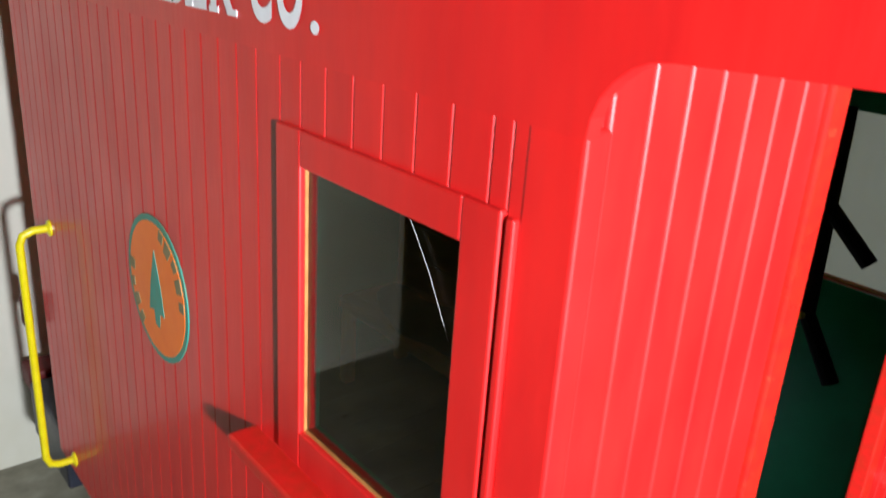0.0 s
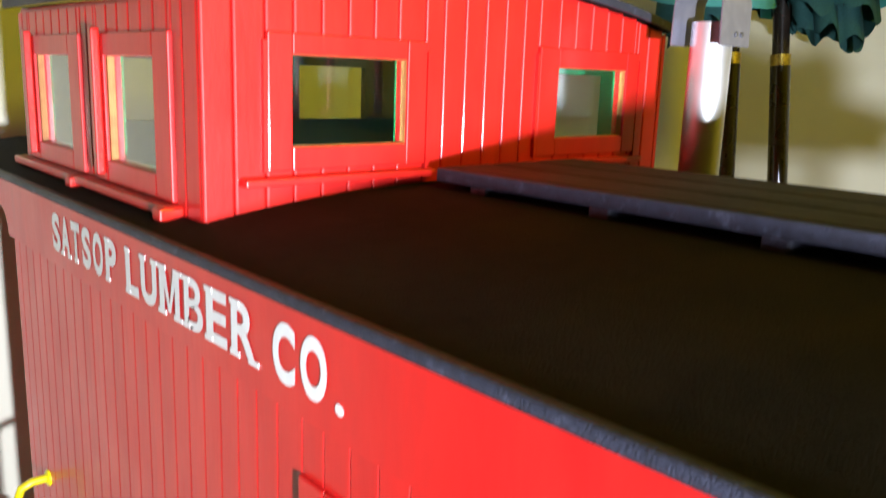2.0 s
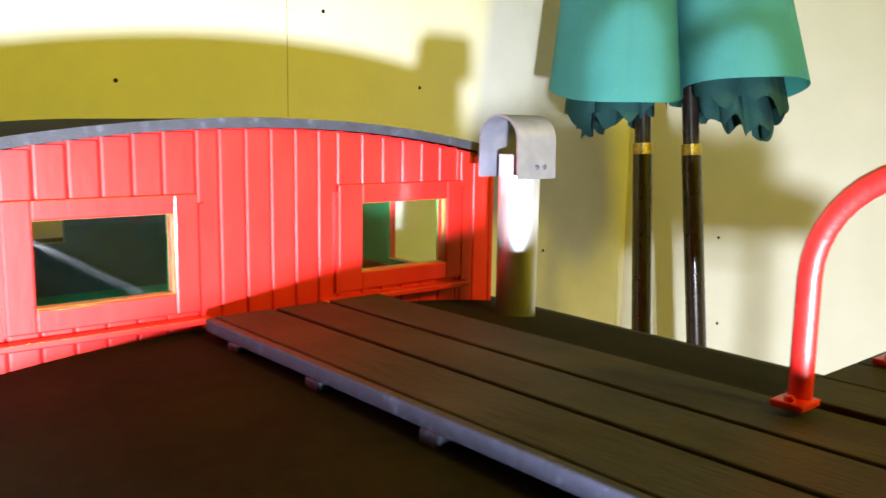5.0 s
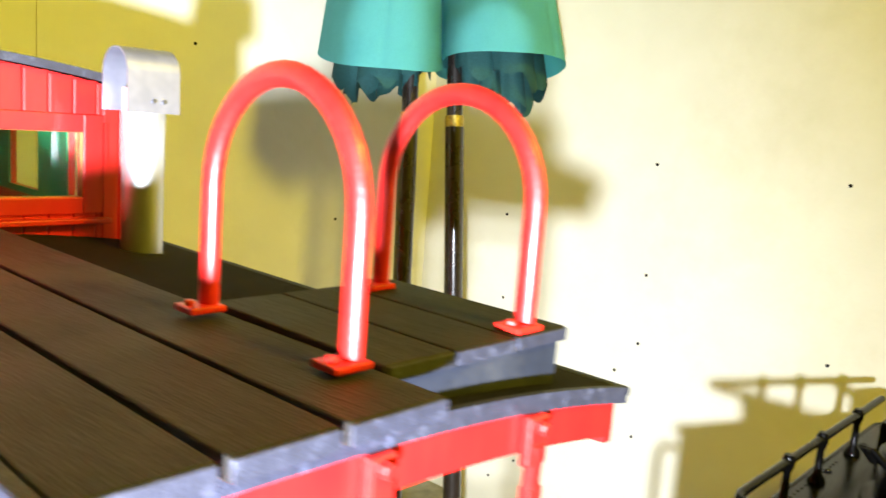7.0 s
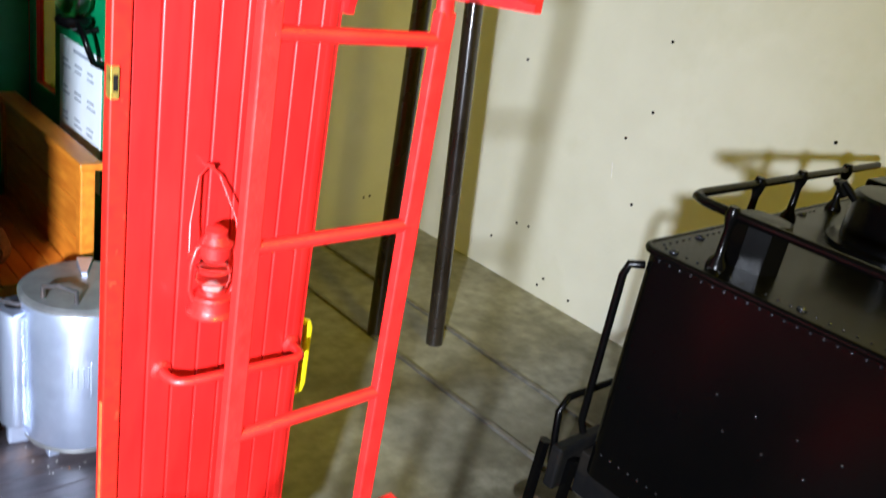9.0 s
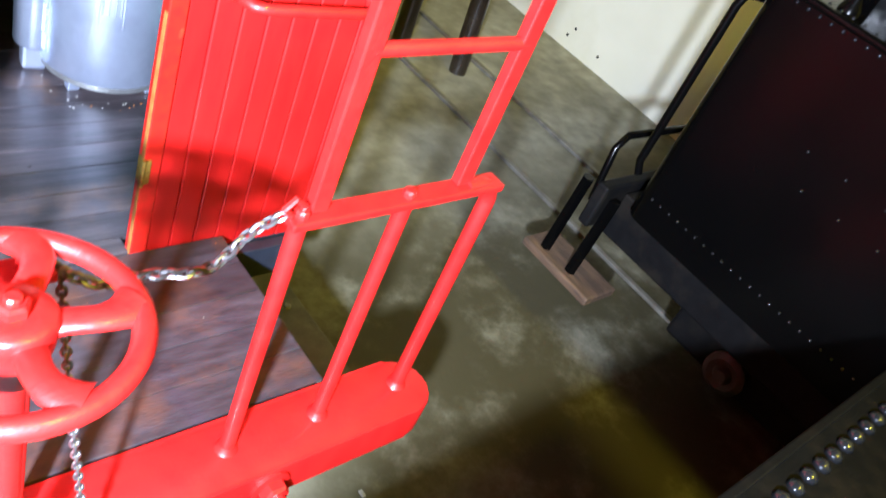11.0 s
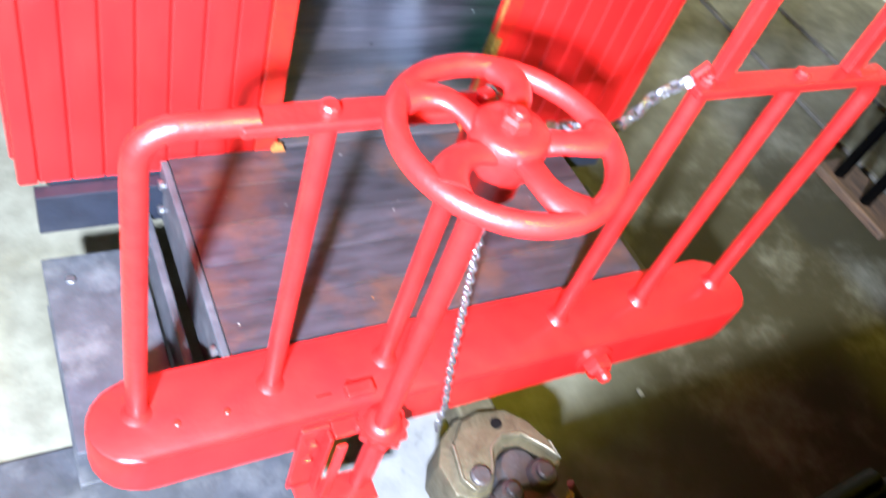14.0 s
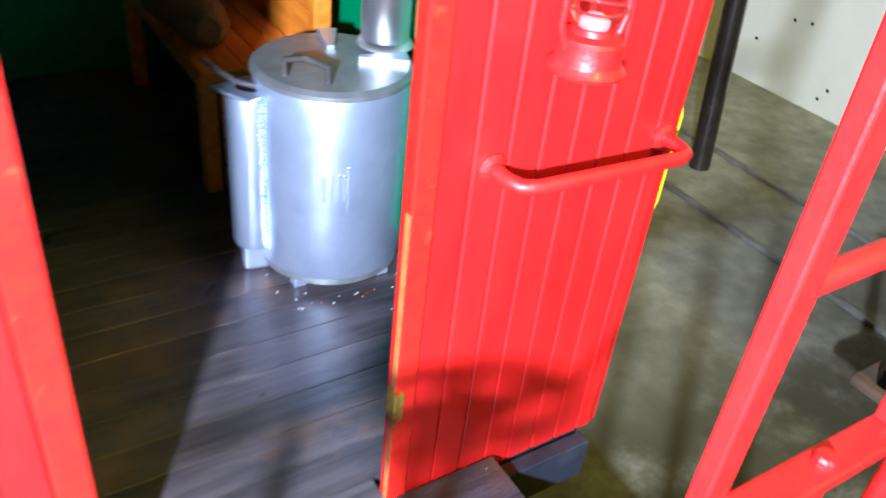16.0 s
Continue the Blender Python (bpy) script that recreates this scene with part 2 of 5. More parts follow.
def part(name, bm, mat, parent=None, label="", smooth=None):
    me = bpy.data.meshes.new(name)
    bmesh.ops.recalc_face_normals(bm, faces=bm.faces)
    if smooth:
        for f in bm.faces:
            f.smooth = True
        for e in bm.edges:
            e.smooth = e.is_manifold and e.calc_face_angle(4) < radians(smooth)
    bm.to_mesh(me)
    bm.free()
    me.materials.append(mat)
    ob = new(name, me)
    if parent:
        ob.parent = parent
        if parent in WORLD:
            ob.matrix_parent_inverse = WORLD[parent].inverted()
    if label:
        ob["label"] = label
    return ob


def piece(name, me, m, parent):
    ob = new(name, me)
    ob.parent = parent
    if parent in WORLD:
        ob.matrix_parent_inverse = WORLD[parent].inverted()
    ob.matrix_basis = m
    return ob


def box(bm, x0, x1, y0, y1, z0, z1, bevel=0.0, m=None):
    vs = [bm.verts.new((x, y, z)) for x in (x0, x1) for y in (y0, y1) for z in (z0, z1)]
    fs = [bm.faces.new([vs[i] for i in q]) for q in ((0, 1, 3, 2), (4, 6, 7, 5), (0, 4, 5, 1), (2, 3, 7, 6), (0, 2, 6, 4), (1, 5, 7, 3))]
    if m is not None:
        bmesh.ops.transform(bm, matrix=m, verts=vs)
    if bevel:
        es = {e for f in fs for e in f.edges}
        bmesh.ops.bevel(bm, geom=list(es), offset=bevel, segments=2, profile=0.5, affect="EDGES", clamp_overlap=True)
    return bm


def prism(bm, poly, axis, c0, c1):
    """A flat outline, given as pairs, carried along one axis from c0 to c1."""
    def at(a, b, c):
        return {"x": (c, a, b), "y": (a, c, b), "z": (a, b, c)}[axis]
    lo = [bm.verts.new(at(a, b, c0)) for a, b in poly]
    hi = [bm.verts.new(at(a, b, c1)) for a, b in poly]
    bm.faces.new(lo)
    bm.faces.new(hi[::-1])
    n = len(poly)
    for i in range(n):
        bm.faces.new((lo[i], hi[i], hi[(i + 1) % n], lo[(i + 1) % n]))
    return bm


def tube(bm, pts, r, seg=10, closed=False, flat=1.0, radii=None, up=None):
    """A round (or flattened) bar along a line of points."""
    pts = [Vector(p) for p in pts]
    n = len(pts)
    rings, side = [], None
    for i, p in enumerate(pts):
        a = pts[(i - 1) % n] if (closed or i > 0) else p
        b = pts[(i + 1) % n] if (closed or i < n - 1) else p
        t = (b - a).normalized()
        if side is None:
            ref = Vector(up) if up else (Vector((0, 0, 1)) if abs(t.z) < 0.9 else Vector((1, 0, 0)))
            side = t.cross(ref).normalized()
        else:
            side = (side - t * side.dot(t)).normalized()
        other = t.cross(side).normalized()
        rad = radii[i] if radii else r
        rings.append([bm.verts.new(p + side * math.cos(2 * math.pi * k / seg) * rad + other * math.sin(2 * math.pi * k / seg) * rad * flat) for k in range(seg)])
    pairs = [(i, i + 1) for i in range(n - 1)] + ([(n - 1, 0)] if closed else [])
    for i, j in pairs:
        for k in range(seg):
            bm.faces.new((rings[i][k], rings[i][(k + 1) % seg], rings[j][(k + 1) % seg], rings[j][k]))
    if not closed:
        bm.faces.new(rings[0][::-1])
        bm.faces.new(rings[-1])
    return bm


def lathe(bm, profile, cx, cy, seg=32, m=None):
    """A turned shape: pairs of radius and height round the upright line through (cx, cy)."""
    rings, made = [], []
    for r, z in profile:
        if r < 1e-6:
            v = bm.verts.new((cx, cy, z))
            rings.append([v])
            made.append(v)
        else:
            ring = [bm.verts.new((cx + r * math.cos(2 * math.pi * k / seg), cy + r * math.sin(2 * math.pi * k / seg), z)) for k in range(seg)]
            rings.append(ring)
            made += ring
    for a, b in zip(rings, rings[1:]):
        for k in range(seg):
            q = [a[k % len(a)], a[(k + 1) % len(a)], b[(k + 1) % len(b)], b[k % len(b)]]
            q = list(dict.fromkeys(q))
            if len(q) > 2:
                bm.faces.new(q)
    if len(rings[0]) > 1:
        bm.faces.new(rings[0][::-1])
    if len(rings[-1]) > 1:
        bm.faces.new(rings[-1])
    if m is not None:
        bmesh.ops.transform(bm, matrix=m, verts=made)
    return bm


def arc(cx, cy, r, a0, a1, n):
    return [(cx + r * math.cos(radians(a0 + (a1 - a0) * i / n)), cy + r * math.sin(radians(a0 + (a1 - a0) * i / n))) for i in range(n + 1)]


def slab(bm, normal, c0, c1, us, zs, solid):
    """An upright wall from c0 to c1 along its normal, made of cells; solid(u, z) says which cells are wall and which are opening."""
    us, zs = sorted(set(us)), sorted(set(zs))
    nu, nz = len(us) - 1, len(zs) - 1
    full = [[solid((us[i] + us[i + 1]) / 2, (zs[j] + zs[j + 1]) / 2) for j in range(nz)] for i in range(nu)]
    cache = {}

    def v(i, j, c):
        key = (i, j, c)
        if key not in cache:
            cache[key] = bm.verts.new((c, us[i], zs[j]) if normal == "x" else (us[i], c, zs[j]))
        return cache[key]
    for i in range(nu):
        for j in range(nz):
            if not full[i][j]:
                continue
            for c in (c0, c1):
                bm.faces.new((v(i, j, c), v(i + 1, j, c), v(i + 1, j + 1, c), v(i, j + 1, c)))
            for di, dj, p, q in ((-1, 0, (i, j), (i, j + 1)), (1, 0, (i + 1, j), (i + 1, j + 1)), (0, -1, (i, j), (i + 1, j)), (0, 1, (i, j + 1), (i + 1, j + 1))):
                a, b = i + di, j + dj
                if not (0 <= a < nu and 0 <= b < nz and full[a][b]):
                    bm.faces.new((v(*p, c0), v(*q, c0), v(*q, c1), v(*p, c1)))
    return bm


BOARDS = {}


def board_mesh(w, h, t, mat, ease=0.0021):
    """One upright board, w wide, h high and t thick, with eased long edges; its front faces -y, its foot is at the origin."""
    key = (round(w, 4), round(h, 4), round(t, 4), mat.name, ease)
    if key not in BOARDS:
        e = min(ease, w * 0.2)
        bm = bmesh.new()
        rim = [(e * (1 - math.sin(radians(q))), e * (1 - math.cos(radians(q)))) for q in (0, 22.5, 45, 67.5, 90)]
        prism(bm, [(0.0002, t)] + [(0.0002 + a, b) for a, b in rim[::-1]] + [(w - 0.0002 - a, b) for a, b in rim] + [(w - 0.0002, t)], "z", 0, h)
        bmesh.ops.recalc_face_normals(bm, faces=bm.faces)
        me = bpy.data.meshes.new("board")
        bm.to_mesh(me)
        bm.free()
        me.materials.append(mat)
        BOARDS[key] = me
    return BOARDS[key]


def clad(parent, face, c, u0, u1, pitch, z0, z1, holes, t, mat, top=None, ease=0.0021):
    """Upright boards over a wall. face: 'x' looks to -x, 'y' to -y. holes: (u0, u1, z0, z1). top: height of the board tops at u."""
    cuts = [u0]
    k = 1
    while u0 + k * pitch < u1 - 0.004:
        cuts.append(u0 + k * pitch)
        k += 1
    cuts.append(u1)
    extra = [h for hole in holes for h in hole[:2] if u0 < h < u1]
    cuts = [c1 for c1 in cuts if all(abs(c1 - h) > 0.004 for h in extra)] + extra
    cuts.sort()
    for a, b in zip(cuts, cuts[1:]):
        mid = (a + b) / 2
        spans = [(z0, top(mid) if top else z1)]
        for h0, h1, k0, k1 in holes:
            if h0 - 1e-5 <= mid <= h1 + 1e-5:
                spans = [s for lo, hi in spans for s in ((lo, min(hi, k0)), (max(lo, k1), hi)) if s[1] - s[0] > 0.004]
        for lo, hi in spans:
            me = board_mesh(b - a, hi - lo, t, mat, ease)
            m = Matrix.Translation((a, c, lo)) if face == "y" else Matrix.Translation((c, b, lo)) @ Matrix.Rotation(radians(-90), 4, "Z")
            piece("board", me, m, parent)


def ring_frame(bm, normal, c0, c1, o, i, bevel=0.0012):
    """Four mitre-less rails round an opening. o, i: outer and inner (u0, u1, z0, z1)."""
    for u0, u1, z0, z1 in ((o[0], i[0], o[2], o[3]), (i[1], o[1], o[2], o[3]), (i[0], i[1], i[3], o[3]), (i[0], i[1], o[2], i[2])):
        if normal == "x":
            box(bm, c0, c1, u0, u1, z0, z1, bevel)
        else:
            box(bm, u0, u1, c0, c1, z0, z1, bevel)
    return bm


def chain(bm, pts, size=0.0075, wire=0.0011):
    """Links strung along a line of points, every second one turned."""
    pts = [Vector(p) for p in pts]
    run = [0.0]
    for a, b in zip(pts, pts[1:]):
        run.append(run[-1] + (b - a).length)
    n = int(run[-1] / (size * 0.72))
    for k in range(n):
        s = (k + 0.5) * run[-1] / n
        i = max(j for j in range(len(run) - 1) if run[j] <= s)
        t = (pts[i + 1] - pts[i]).normalized()
        p = pts[i] + t * (s - run[i])
        a = t.cross(Vector((0.3, 0.9, 0.1))).normalized()
        if k % 2:
            a = t.cross(a).normalized()
        loop = [p + t * math.cos(q) * size * 0.5 + a * math.sin(q) * size * 0.3 for q in [2 * math.pi * j / 10 for j in range(10)]]
        tube(bm, loop, wire, 5, closed=True)
    return bm


def bolt(parent, p, axis, r, h, mat, name="bolt", label="", seg=6):
    bm = bmesh.new()
    m = Matrix.Translation(p) @ {"z": Matrix.Identity(4), "-y": Matrix.Rotation(radians(90), 4, "X"), "-x": Matrix.Rotation(radians(-90), 4, "Y"), "y": Matrix.Rotation(radians(-90), 4, "X")}[axis]
    lathe(bm, [(r, 0), (r, h * 0.7), (r * 0.8, h)], 0, 0, seg, m)
    return part(name, bm, mat, parent, label)

# ---------------- the room ----------------
RX0, RX1, RY0, RY1, RZ = -4.5, 1.90, -5.5, 1.27, 2.6


def shell(name, dims, mat, label):
    return tagged(part(name, box(bmesh.new(), *dims), mat, None), label, name.split("_")[0], kind="structure")


RYF, HX = 4.6, -0.55                                # an added, unseen dark hall behind the north wall, left of HX, dims reflections
floor = shell("floor", (RX0 - 0.1, RX1 + 0.1, RY0 - 0.1, RYF, -0.12, 0.0), CONCRETE, "stained grey concrete floor with aisle shade painted in")
shell("wall_east", (RX1, RX1 + 0.1, RY0, RY1, 0, RZ), WALLPAINT, "cream painted concrete wall with old screw holes")
shell("wall_north", (HX, RX1 + 0.1, RY1, RY1 + 0.1, 0, RZ), WALLPAINT, "cream painted concrete wall behind the caboose")
shell("wall_hall", (HX, HX + 0.1, RY1 + 0.1, RYF, 0, RZ), DARKWALL, "unseen plain wall, added dark to keep reflections low")
shell("wall_far", (RX0 - 0.1, HX, RYF - 0.1, RYF, 0, RZ), DARKWALL, "unseen plain wall, added dark to keep reflections low")
shell("wall_west", (RX0 - 0.1, RX0, RY0, RYF - 0.1, 0, RZ), DARKWALL, "unseen plain wall, added dark to keep reflections low")
shell("wall_south", (RX0, RX1 + 0.1, RY0 - 0.1, RY0, 0, RZ), DARKWALL, "unseen plain wall, added dark to keep reflections low")
shell("ceiling", (RX0 - 0.1, RX1 + 0.1, RY0 - 0.1, RYF, RZ, RZ + 0.1), DARKWALL, "unseen plain ceiling, coloured dark to keep bounce light low")
# unseen fixture, added where the yellow overhead light is assumed to hang
lampbox = thing("unseen_pendant_lamp", (BULB[0], BULB[1], RZ), "unseen bulb on a black cord, added for the yellow overhead light", "pendant lamp")
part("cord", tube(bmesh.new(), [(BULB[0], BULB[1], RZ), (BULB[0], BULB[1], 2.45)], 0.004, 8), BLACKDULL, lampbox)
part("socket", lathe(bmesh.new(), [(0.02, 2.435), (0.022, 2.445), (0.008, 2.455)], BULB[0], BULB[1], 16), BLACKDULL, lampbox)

# screw holes and scars of the walls
for y, z in ((.611, .933), (.222, .930), (.607, .692), (1.006, .773), (.995, .563), (.608, .538), (.598, .325), (.214, .593), (.916, .155), (.992, .088), (.659, .464), (.875, .161), (.805, .026), (.79, .05), (.70, .03)):
    part("screw_hole", prism(bmesh.new(), arc(y - 0.014, z + 0.005, 0.0036, 0, 324, 9), "x", RX1 - 0.0012, RX1 + 0.002), BLACKDULL, bpy.data.objects["wall_east"])
for x, z in ((.578, 1.095), (1.192, 1.111), (.961, 1.24), (1.580, .739), (1.70, .118), (1.68, .115), (1.5, 0.05)):
    part("screw_hole", prism(bmesh.new(), arc(x, z, 0.0036, 0, 324, 9), "y", RY1 - 0.0012, RY1 + 0.002), BLACKDULL, bpy.data.objects["wall_north"])
# upright joint between two cast panels of the wall
part("panel_joint", box(bmesh.new(), 0.8847, 0.8858, RY1 - 0.0006, RY1 + 0.002, 0.0, 2.2), BADGEMARK, bpy.data.objects["wall_north"])
part("scratch", prism(bmesh.new(), [(0.655, 0.372), (0.657, 0.372), (0.664, 0.405), (0.662, 0.405)], "x", RX1 - 0.001, RX1 + 0.002), LETTER, bpy.data.objects["wall_east"])

# the two tracks: low flat rails on the floor
for name, mid, y0, y1 in (("track", C, -2.6, 1.2), ("track", 1.46, -2.6, 1.26)):
    t = thing(name, (mid, 0, 0), "narrow miniature railway track lying on the concrete floor", "track", "tracks on the floor", "structure")
    for s in (-0.092, 0.092):
        part("rail", box(bmesh.new(), mid + s - 0.005, mid + s + 0.005, y0, y1, 0.0005, 0.007, 0.001), RUSTSTAIN, t)

# ---------------- the caboose ----------------
XL, XR, YN, YF, ZB = C - 0.276, C + 0.288, 0.200, 1.000, 0.182
PITCH = 0.0245


def roof_z(x):
    return 0.836 + 0.024 * (1 - (abs(x - C) / 0.295) ** 2.5)


cab = thing("caboose", (C, 0.6, 0), "bright red miniature railway caboose with black roof and cupola", "caboose")

# side wall with its window, letter board and boards
SW = (0.257, 0.388, 0.540, 0.704)                      # side window opening: y0 y1 z0 z1
FW = (0.868, 0.960, 0.508, 0.690)                      # second window, in the far side wall only
us, zs = [YN + 0.0145, SW[0], SW[1], YF], [ZB, SW[2], SW[3], 0.80]
inside = lambda h: (lambda u, z: not (h[0] < u < h[1] and h[2] < z < h[3]))
for name, a, b in (("side_wall", XL + 0.003, XL + 0.0095), ("side_wall", XR - 0.013, XR - 0.0005)):
    far = a > C
    us_, zs_ = (us + [FW[0], FW[1]], zs + [FW[2], FW[3]]) if far else (us, zs)
    hole = (lambda u, z: inside(SW)(u, z) and inside(FW)(u, z)) if far else inside(SW)
    wallpart = part(name, slab(bmesh.new(), "x", a, b, us_, zs_, hole), RED, cab)
    lin = (b, b + 0.0025) if a < C else (a - 0.003, a)
    part("lining", slab(bmesh.new(), "x", lin[0], lin[1], [YN + 0.012, SW[0], SW[1], YF - 0.018] + ([FW[0], FW[1]] if far else []), zs_, hole), GREEN, wallpart, "green painted inner lining")
    if a < C:
        side = wallpart
    else:
        far_side = wallpart
for wallpart, xo, xi in ((side, XL - 0.0032, XL + 0.003), (far_side, XR, XR + 0.006)):
    fr = part("window_frame", ring_frame(bmesh.new(), "x", xo, xi, (0.234, 0.414, 0.515, 0.724), SW), RED, wallpart)
    lip = (SW[0] - 0.001, SW[1] + 0.001, SW[2] - 0.001, SW[3] + 0.001)
    part("rebate", ring_frame(bmesh.new(), "x", (xo + 0.0035) if xo < C else xo - 0.008, (xo + 0.0058) if xo < C else xo, lip, (SW[0] + 0.0007, SW[1] - 0.0007, SW[2] + 0.0007, SW[3] - 0.0007), 0.0), RAWWOOD, wallpart, "bare pale wood edge round the glass")
    gl = part("pane", box(bmesh.new(), xo + 0.0055 if xo < C else xo - 0.006, xo + 0.007 if xo < C else xo - 0.0045, SW[0], SW[1], SW[2], SW[3]), DARKPANE, wallpart)
part("pane", box(bmesh.new(), XR - 0.008, XR - 0.0065, *FW), DARKPANE, far_side)
part("window_sill", box(bmesh.new(), XL - 0.020, XL + 0.002, 0.205, 0.452, 0.501, 0.511, 0.002), REDWEAR, side)
# thin upright trims beside the near side window
part("trim", box(bmesh.new(), XL - 0.003, XL + 0.002, 0.2267, 0.2313, ZB, 0.722, 0.001), RED, side)
clad(side, "x", XL, 0.2208, YF, PITCH, ZB, 0.762, [(0.234, 0.414, 0.515, 0.724)], 0.003, RED, ease=0.0011)
part("corner_post", box(bmesh.new(), XL - 0.0004, XL + 0.013, YN - 0.002, 0.2265, ZB, 0.762, 0.0015), RED, side)
# scratch across the glass
bm = tube(bmesh.new(), [(XL + 0.0001, 0.294, 0.702), (XL + 0.0001, 0.279, 0.682), (XL + 0.0001, 0.263, 0.655)], 0.00014, 5)
part("string", bm, PALE, side, "thin white thread hanging on the glass")

# letter boards along both eaves, carried on over the platforms with a rounded start
for xs, x0, x1 in ((-1, XL - 0.004, XL + 0.003), (1, XR - 0.003, XR + 0.004)):
    low = [(YN - 0.004, 0.760)]
    low += [(YN - 0.004 - 0.030 * (1 - math.cos(radians(a))), 0.760 + 0.030 * math.sin(radians(a))) for a in range(15, 91, 15)]
    low += [(0.10, 0.792), (0.04, 0.797), (-0.008, 0.800)]
    poly = low[::-1] + [(YF + 0.004, 0.760)]
    poly += [(YF + 0.004 + 0.030 * (1 - math.cos(radians(a))), 0.760 + 0.030 * math.sin(radians(a))) for a in range(15, 91, 15)]
    poly += [(1.20, 0.800), (1.20, 0.8315), (-0.008, 0.8315)]
    fascia = part("letter_board", prism(bmesh.new(), poly, "x", x0, x1), RED, cab)
    if xs < 0:
        letter_board = fascia

# lettering: upright slab-serif capitals from the built-in font, with serifs added
TEXT = [("S", .826, .0245), ("A", .8015, .0265), ("T", .7735, .0245), ("S", .7465, .0235), ("O", .7205, .0255), ("P", .692, .0260),
        ("L", .650, .0275), ("U", .6215, .0320), ("M", .5885, .0385), ("B", .5485, .0310), ("E", .5165, .0315), ("R", .4835, .0350), ("C", .4345, .0265), ("O", .4060, .0285), (".", .3725, .0090)]
SERIF = {"A": [(.10, 0), (.90, 0)], "T": [(.5, 0)], "P": [(.16, 0), (.16, 1)], "L": [(.16, 1), (.16, 0)], "U": [(.14, 1), (.86, 1)], "M": [(.12, 0), (.88, 0), (.12, 1), (.88, 1)],
         "B": [(.12, 0), (.12, 1)], "E": [(.12, 0), (.12, 1)], "R": [(.14, 0), (.88, 0), (.14, 1)]}
bm = bmesh.new()
for ch, y0, wide in TEXT:
    y0, wide = 0.3785 + (y0 - 0.3725) * 1.032 - wide * 0.05, wide * 0.91
    cu = bpy.data.curves.new("letter", "FONT")
    cu.body, cu.size, cu.offset, cu.extrude = ch, 1.0, {"M": 0.0, "B": 0.018, "E": 0.03, "R": 0.026}.get(ch, 0.042), 0.0
    tmp = bpy.data.objects.new("letter", cu)
    scene.collection.objects.link(tmp)
    dg = bpy.context.evaluated_depsgraph_get()
    me = bpy.data.meshes.new_from_object(tmp.evaluated_get(dg))
    co = [v.co.copy() for v in me.vertices]
    xa, xb = min(p.x for p in co), max(p.x for p in co)
    ya, yb = min(p.y for p in co), max(p.y for p in co)
    tall = 0.0065 if ch == "." else 0.036
    m = Matrix(((0, 0, -1, XL - 0.0046), (-wide / (xb - xa), 0, 0, y0 - 0.003 + xa * wide / (xb - xa)), (0, tall / (yb - ya), 0, 0.7745 - ya * tall / (yb - ya)), (0, 0, 0, 1)))
    me.transform(m)
    if ch == "M":
        for poly in ([(0.02, 0), (0.26, 0), (0.26, 1), (0.02, 1)], [(0.76, 0), (0.98, 0), (0.98, 1), (0.76, 1)], [(0.10, 1), (0.30, 1), (0.56, 0.1), (0.44, 0.1)], [(0.90, 1), (0.72, 1), (0.45, 0.1), (0.55, 0.1)]):
            bm.faces.new([bm.verts.new((XL - 0.0046 - 0.00003 * len(bm.faces) / 50, y0 - 0.003 - u * wide, 0.7745 + v * 0.036)) for u, v in poly])
    else:
        bm.from_mesh(me)
    bpy.data.objects.remove(tmp)
    for u, v in SERIF.get(ch, []):
        yc, z = y0 - 0.003 - u * wide, (0.7745 if v == 0 else 0.8105 - 0.0036)
        box(bm, XL - 0.0049, XL - 0.0043, yc - wide * 0.19, yc + wide * 0.19, z, z + 0.0036)
part("lettering", bm, LETTER, letter_board, "white painted capitals")

# round badge on the side
bm = prism(bmesh.new(), arc(0.615, 0.549, 0.061, 0, 350, 36), "x", XL - 0.0012, XL + 0.001)
badge = part("badge", bm, BADGERIM, side, "round orange and green badge with a tree")
part("badge_field", prism(bmesh.new(), arc(0.615, 0.549, 0.056, 0, 350, 36), "x", XL - 0.0016, XL), BADGE, badge)
tree = [(0.615, 0.582), (0.605, 0.553), (0.600, 0.529), (0.609, 0.529), (0.611, 0.516), (0.619, 0.517), (0.621, 0.529), (0.631, 0.527), (0.625, 0.553)]
part("badge_tree", prism(bmesh.new(), tree, "x", XL - 0.0020, XL), BADGERIM, badge)
for a, l, r in ((104, 9, .047), (118, 12, .044), (136, 10, .048), (152, 13, .045), (172, 9, .047), (-52, 10, .046), (-35, 12, .044), (-16, 9, .048), (2, 11, .045)):
    poly = arc(0.615, 0.549, 0.0556, a, a + l, 4) + arc(0.615, 0.549, r, a + l, a, 4)
    part("badge_mark", prism(bmesh.new(), poly, "x", XL - 0.0021, XL - 0.001), BADGEMARK, badge)

# end wall with the open doorway
DX0, DX1 = C - 0.090, C + 0.090
bm = slab(bmesh.new(), "y", YN + 0.003, YN + 0.008, [XL + 0.007, DX0, DX1, XR - 0.003], [ZB, 0.778, 0.83], lambda u, z: not (DX0 < u < DX1 and z < 0.778))
end = part("end_wall", bm, RED, cab)
clad(end, "y", YN, XL + 0.0132, DX0 - 0.014, PITCH * 0.93, ZB, 0.80, [], 0.003, RED)
clad(end, "y", YN, DX1 + 0.014, XR - 0.014, PITCH * 0.93, ZB, 0.80, [], 0.003, RED)
part("corner_post", tube(bmesh.new(), [(XR - 0.0145, YN + 0.0145, ZB), (XR - 0.0145, YN + 0.0145, 0.80)], 0.0148, 28), RED, end, smooth=50)
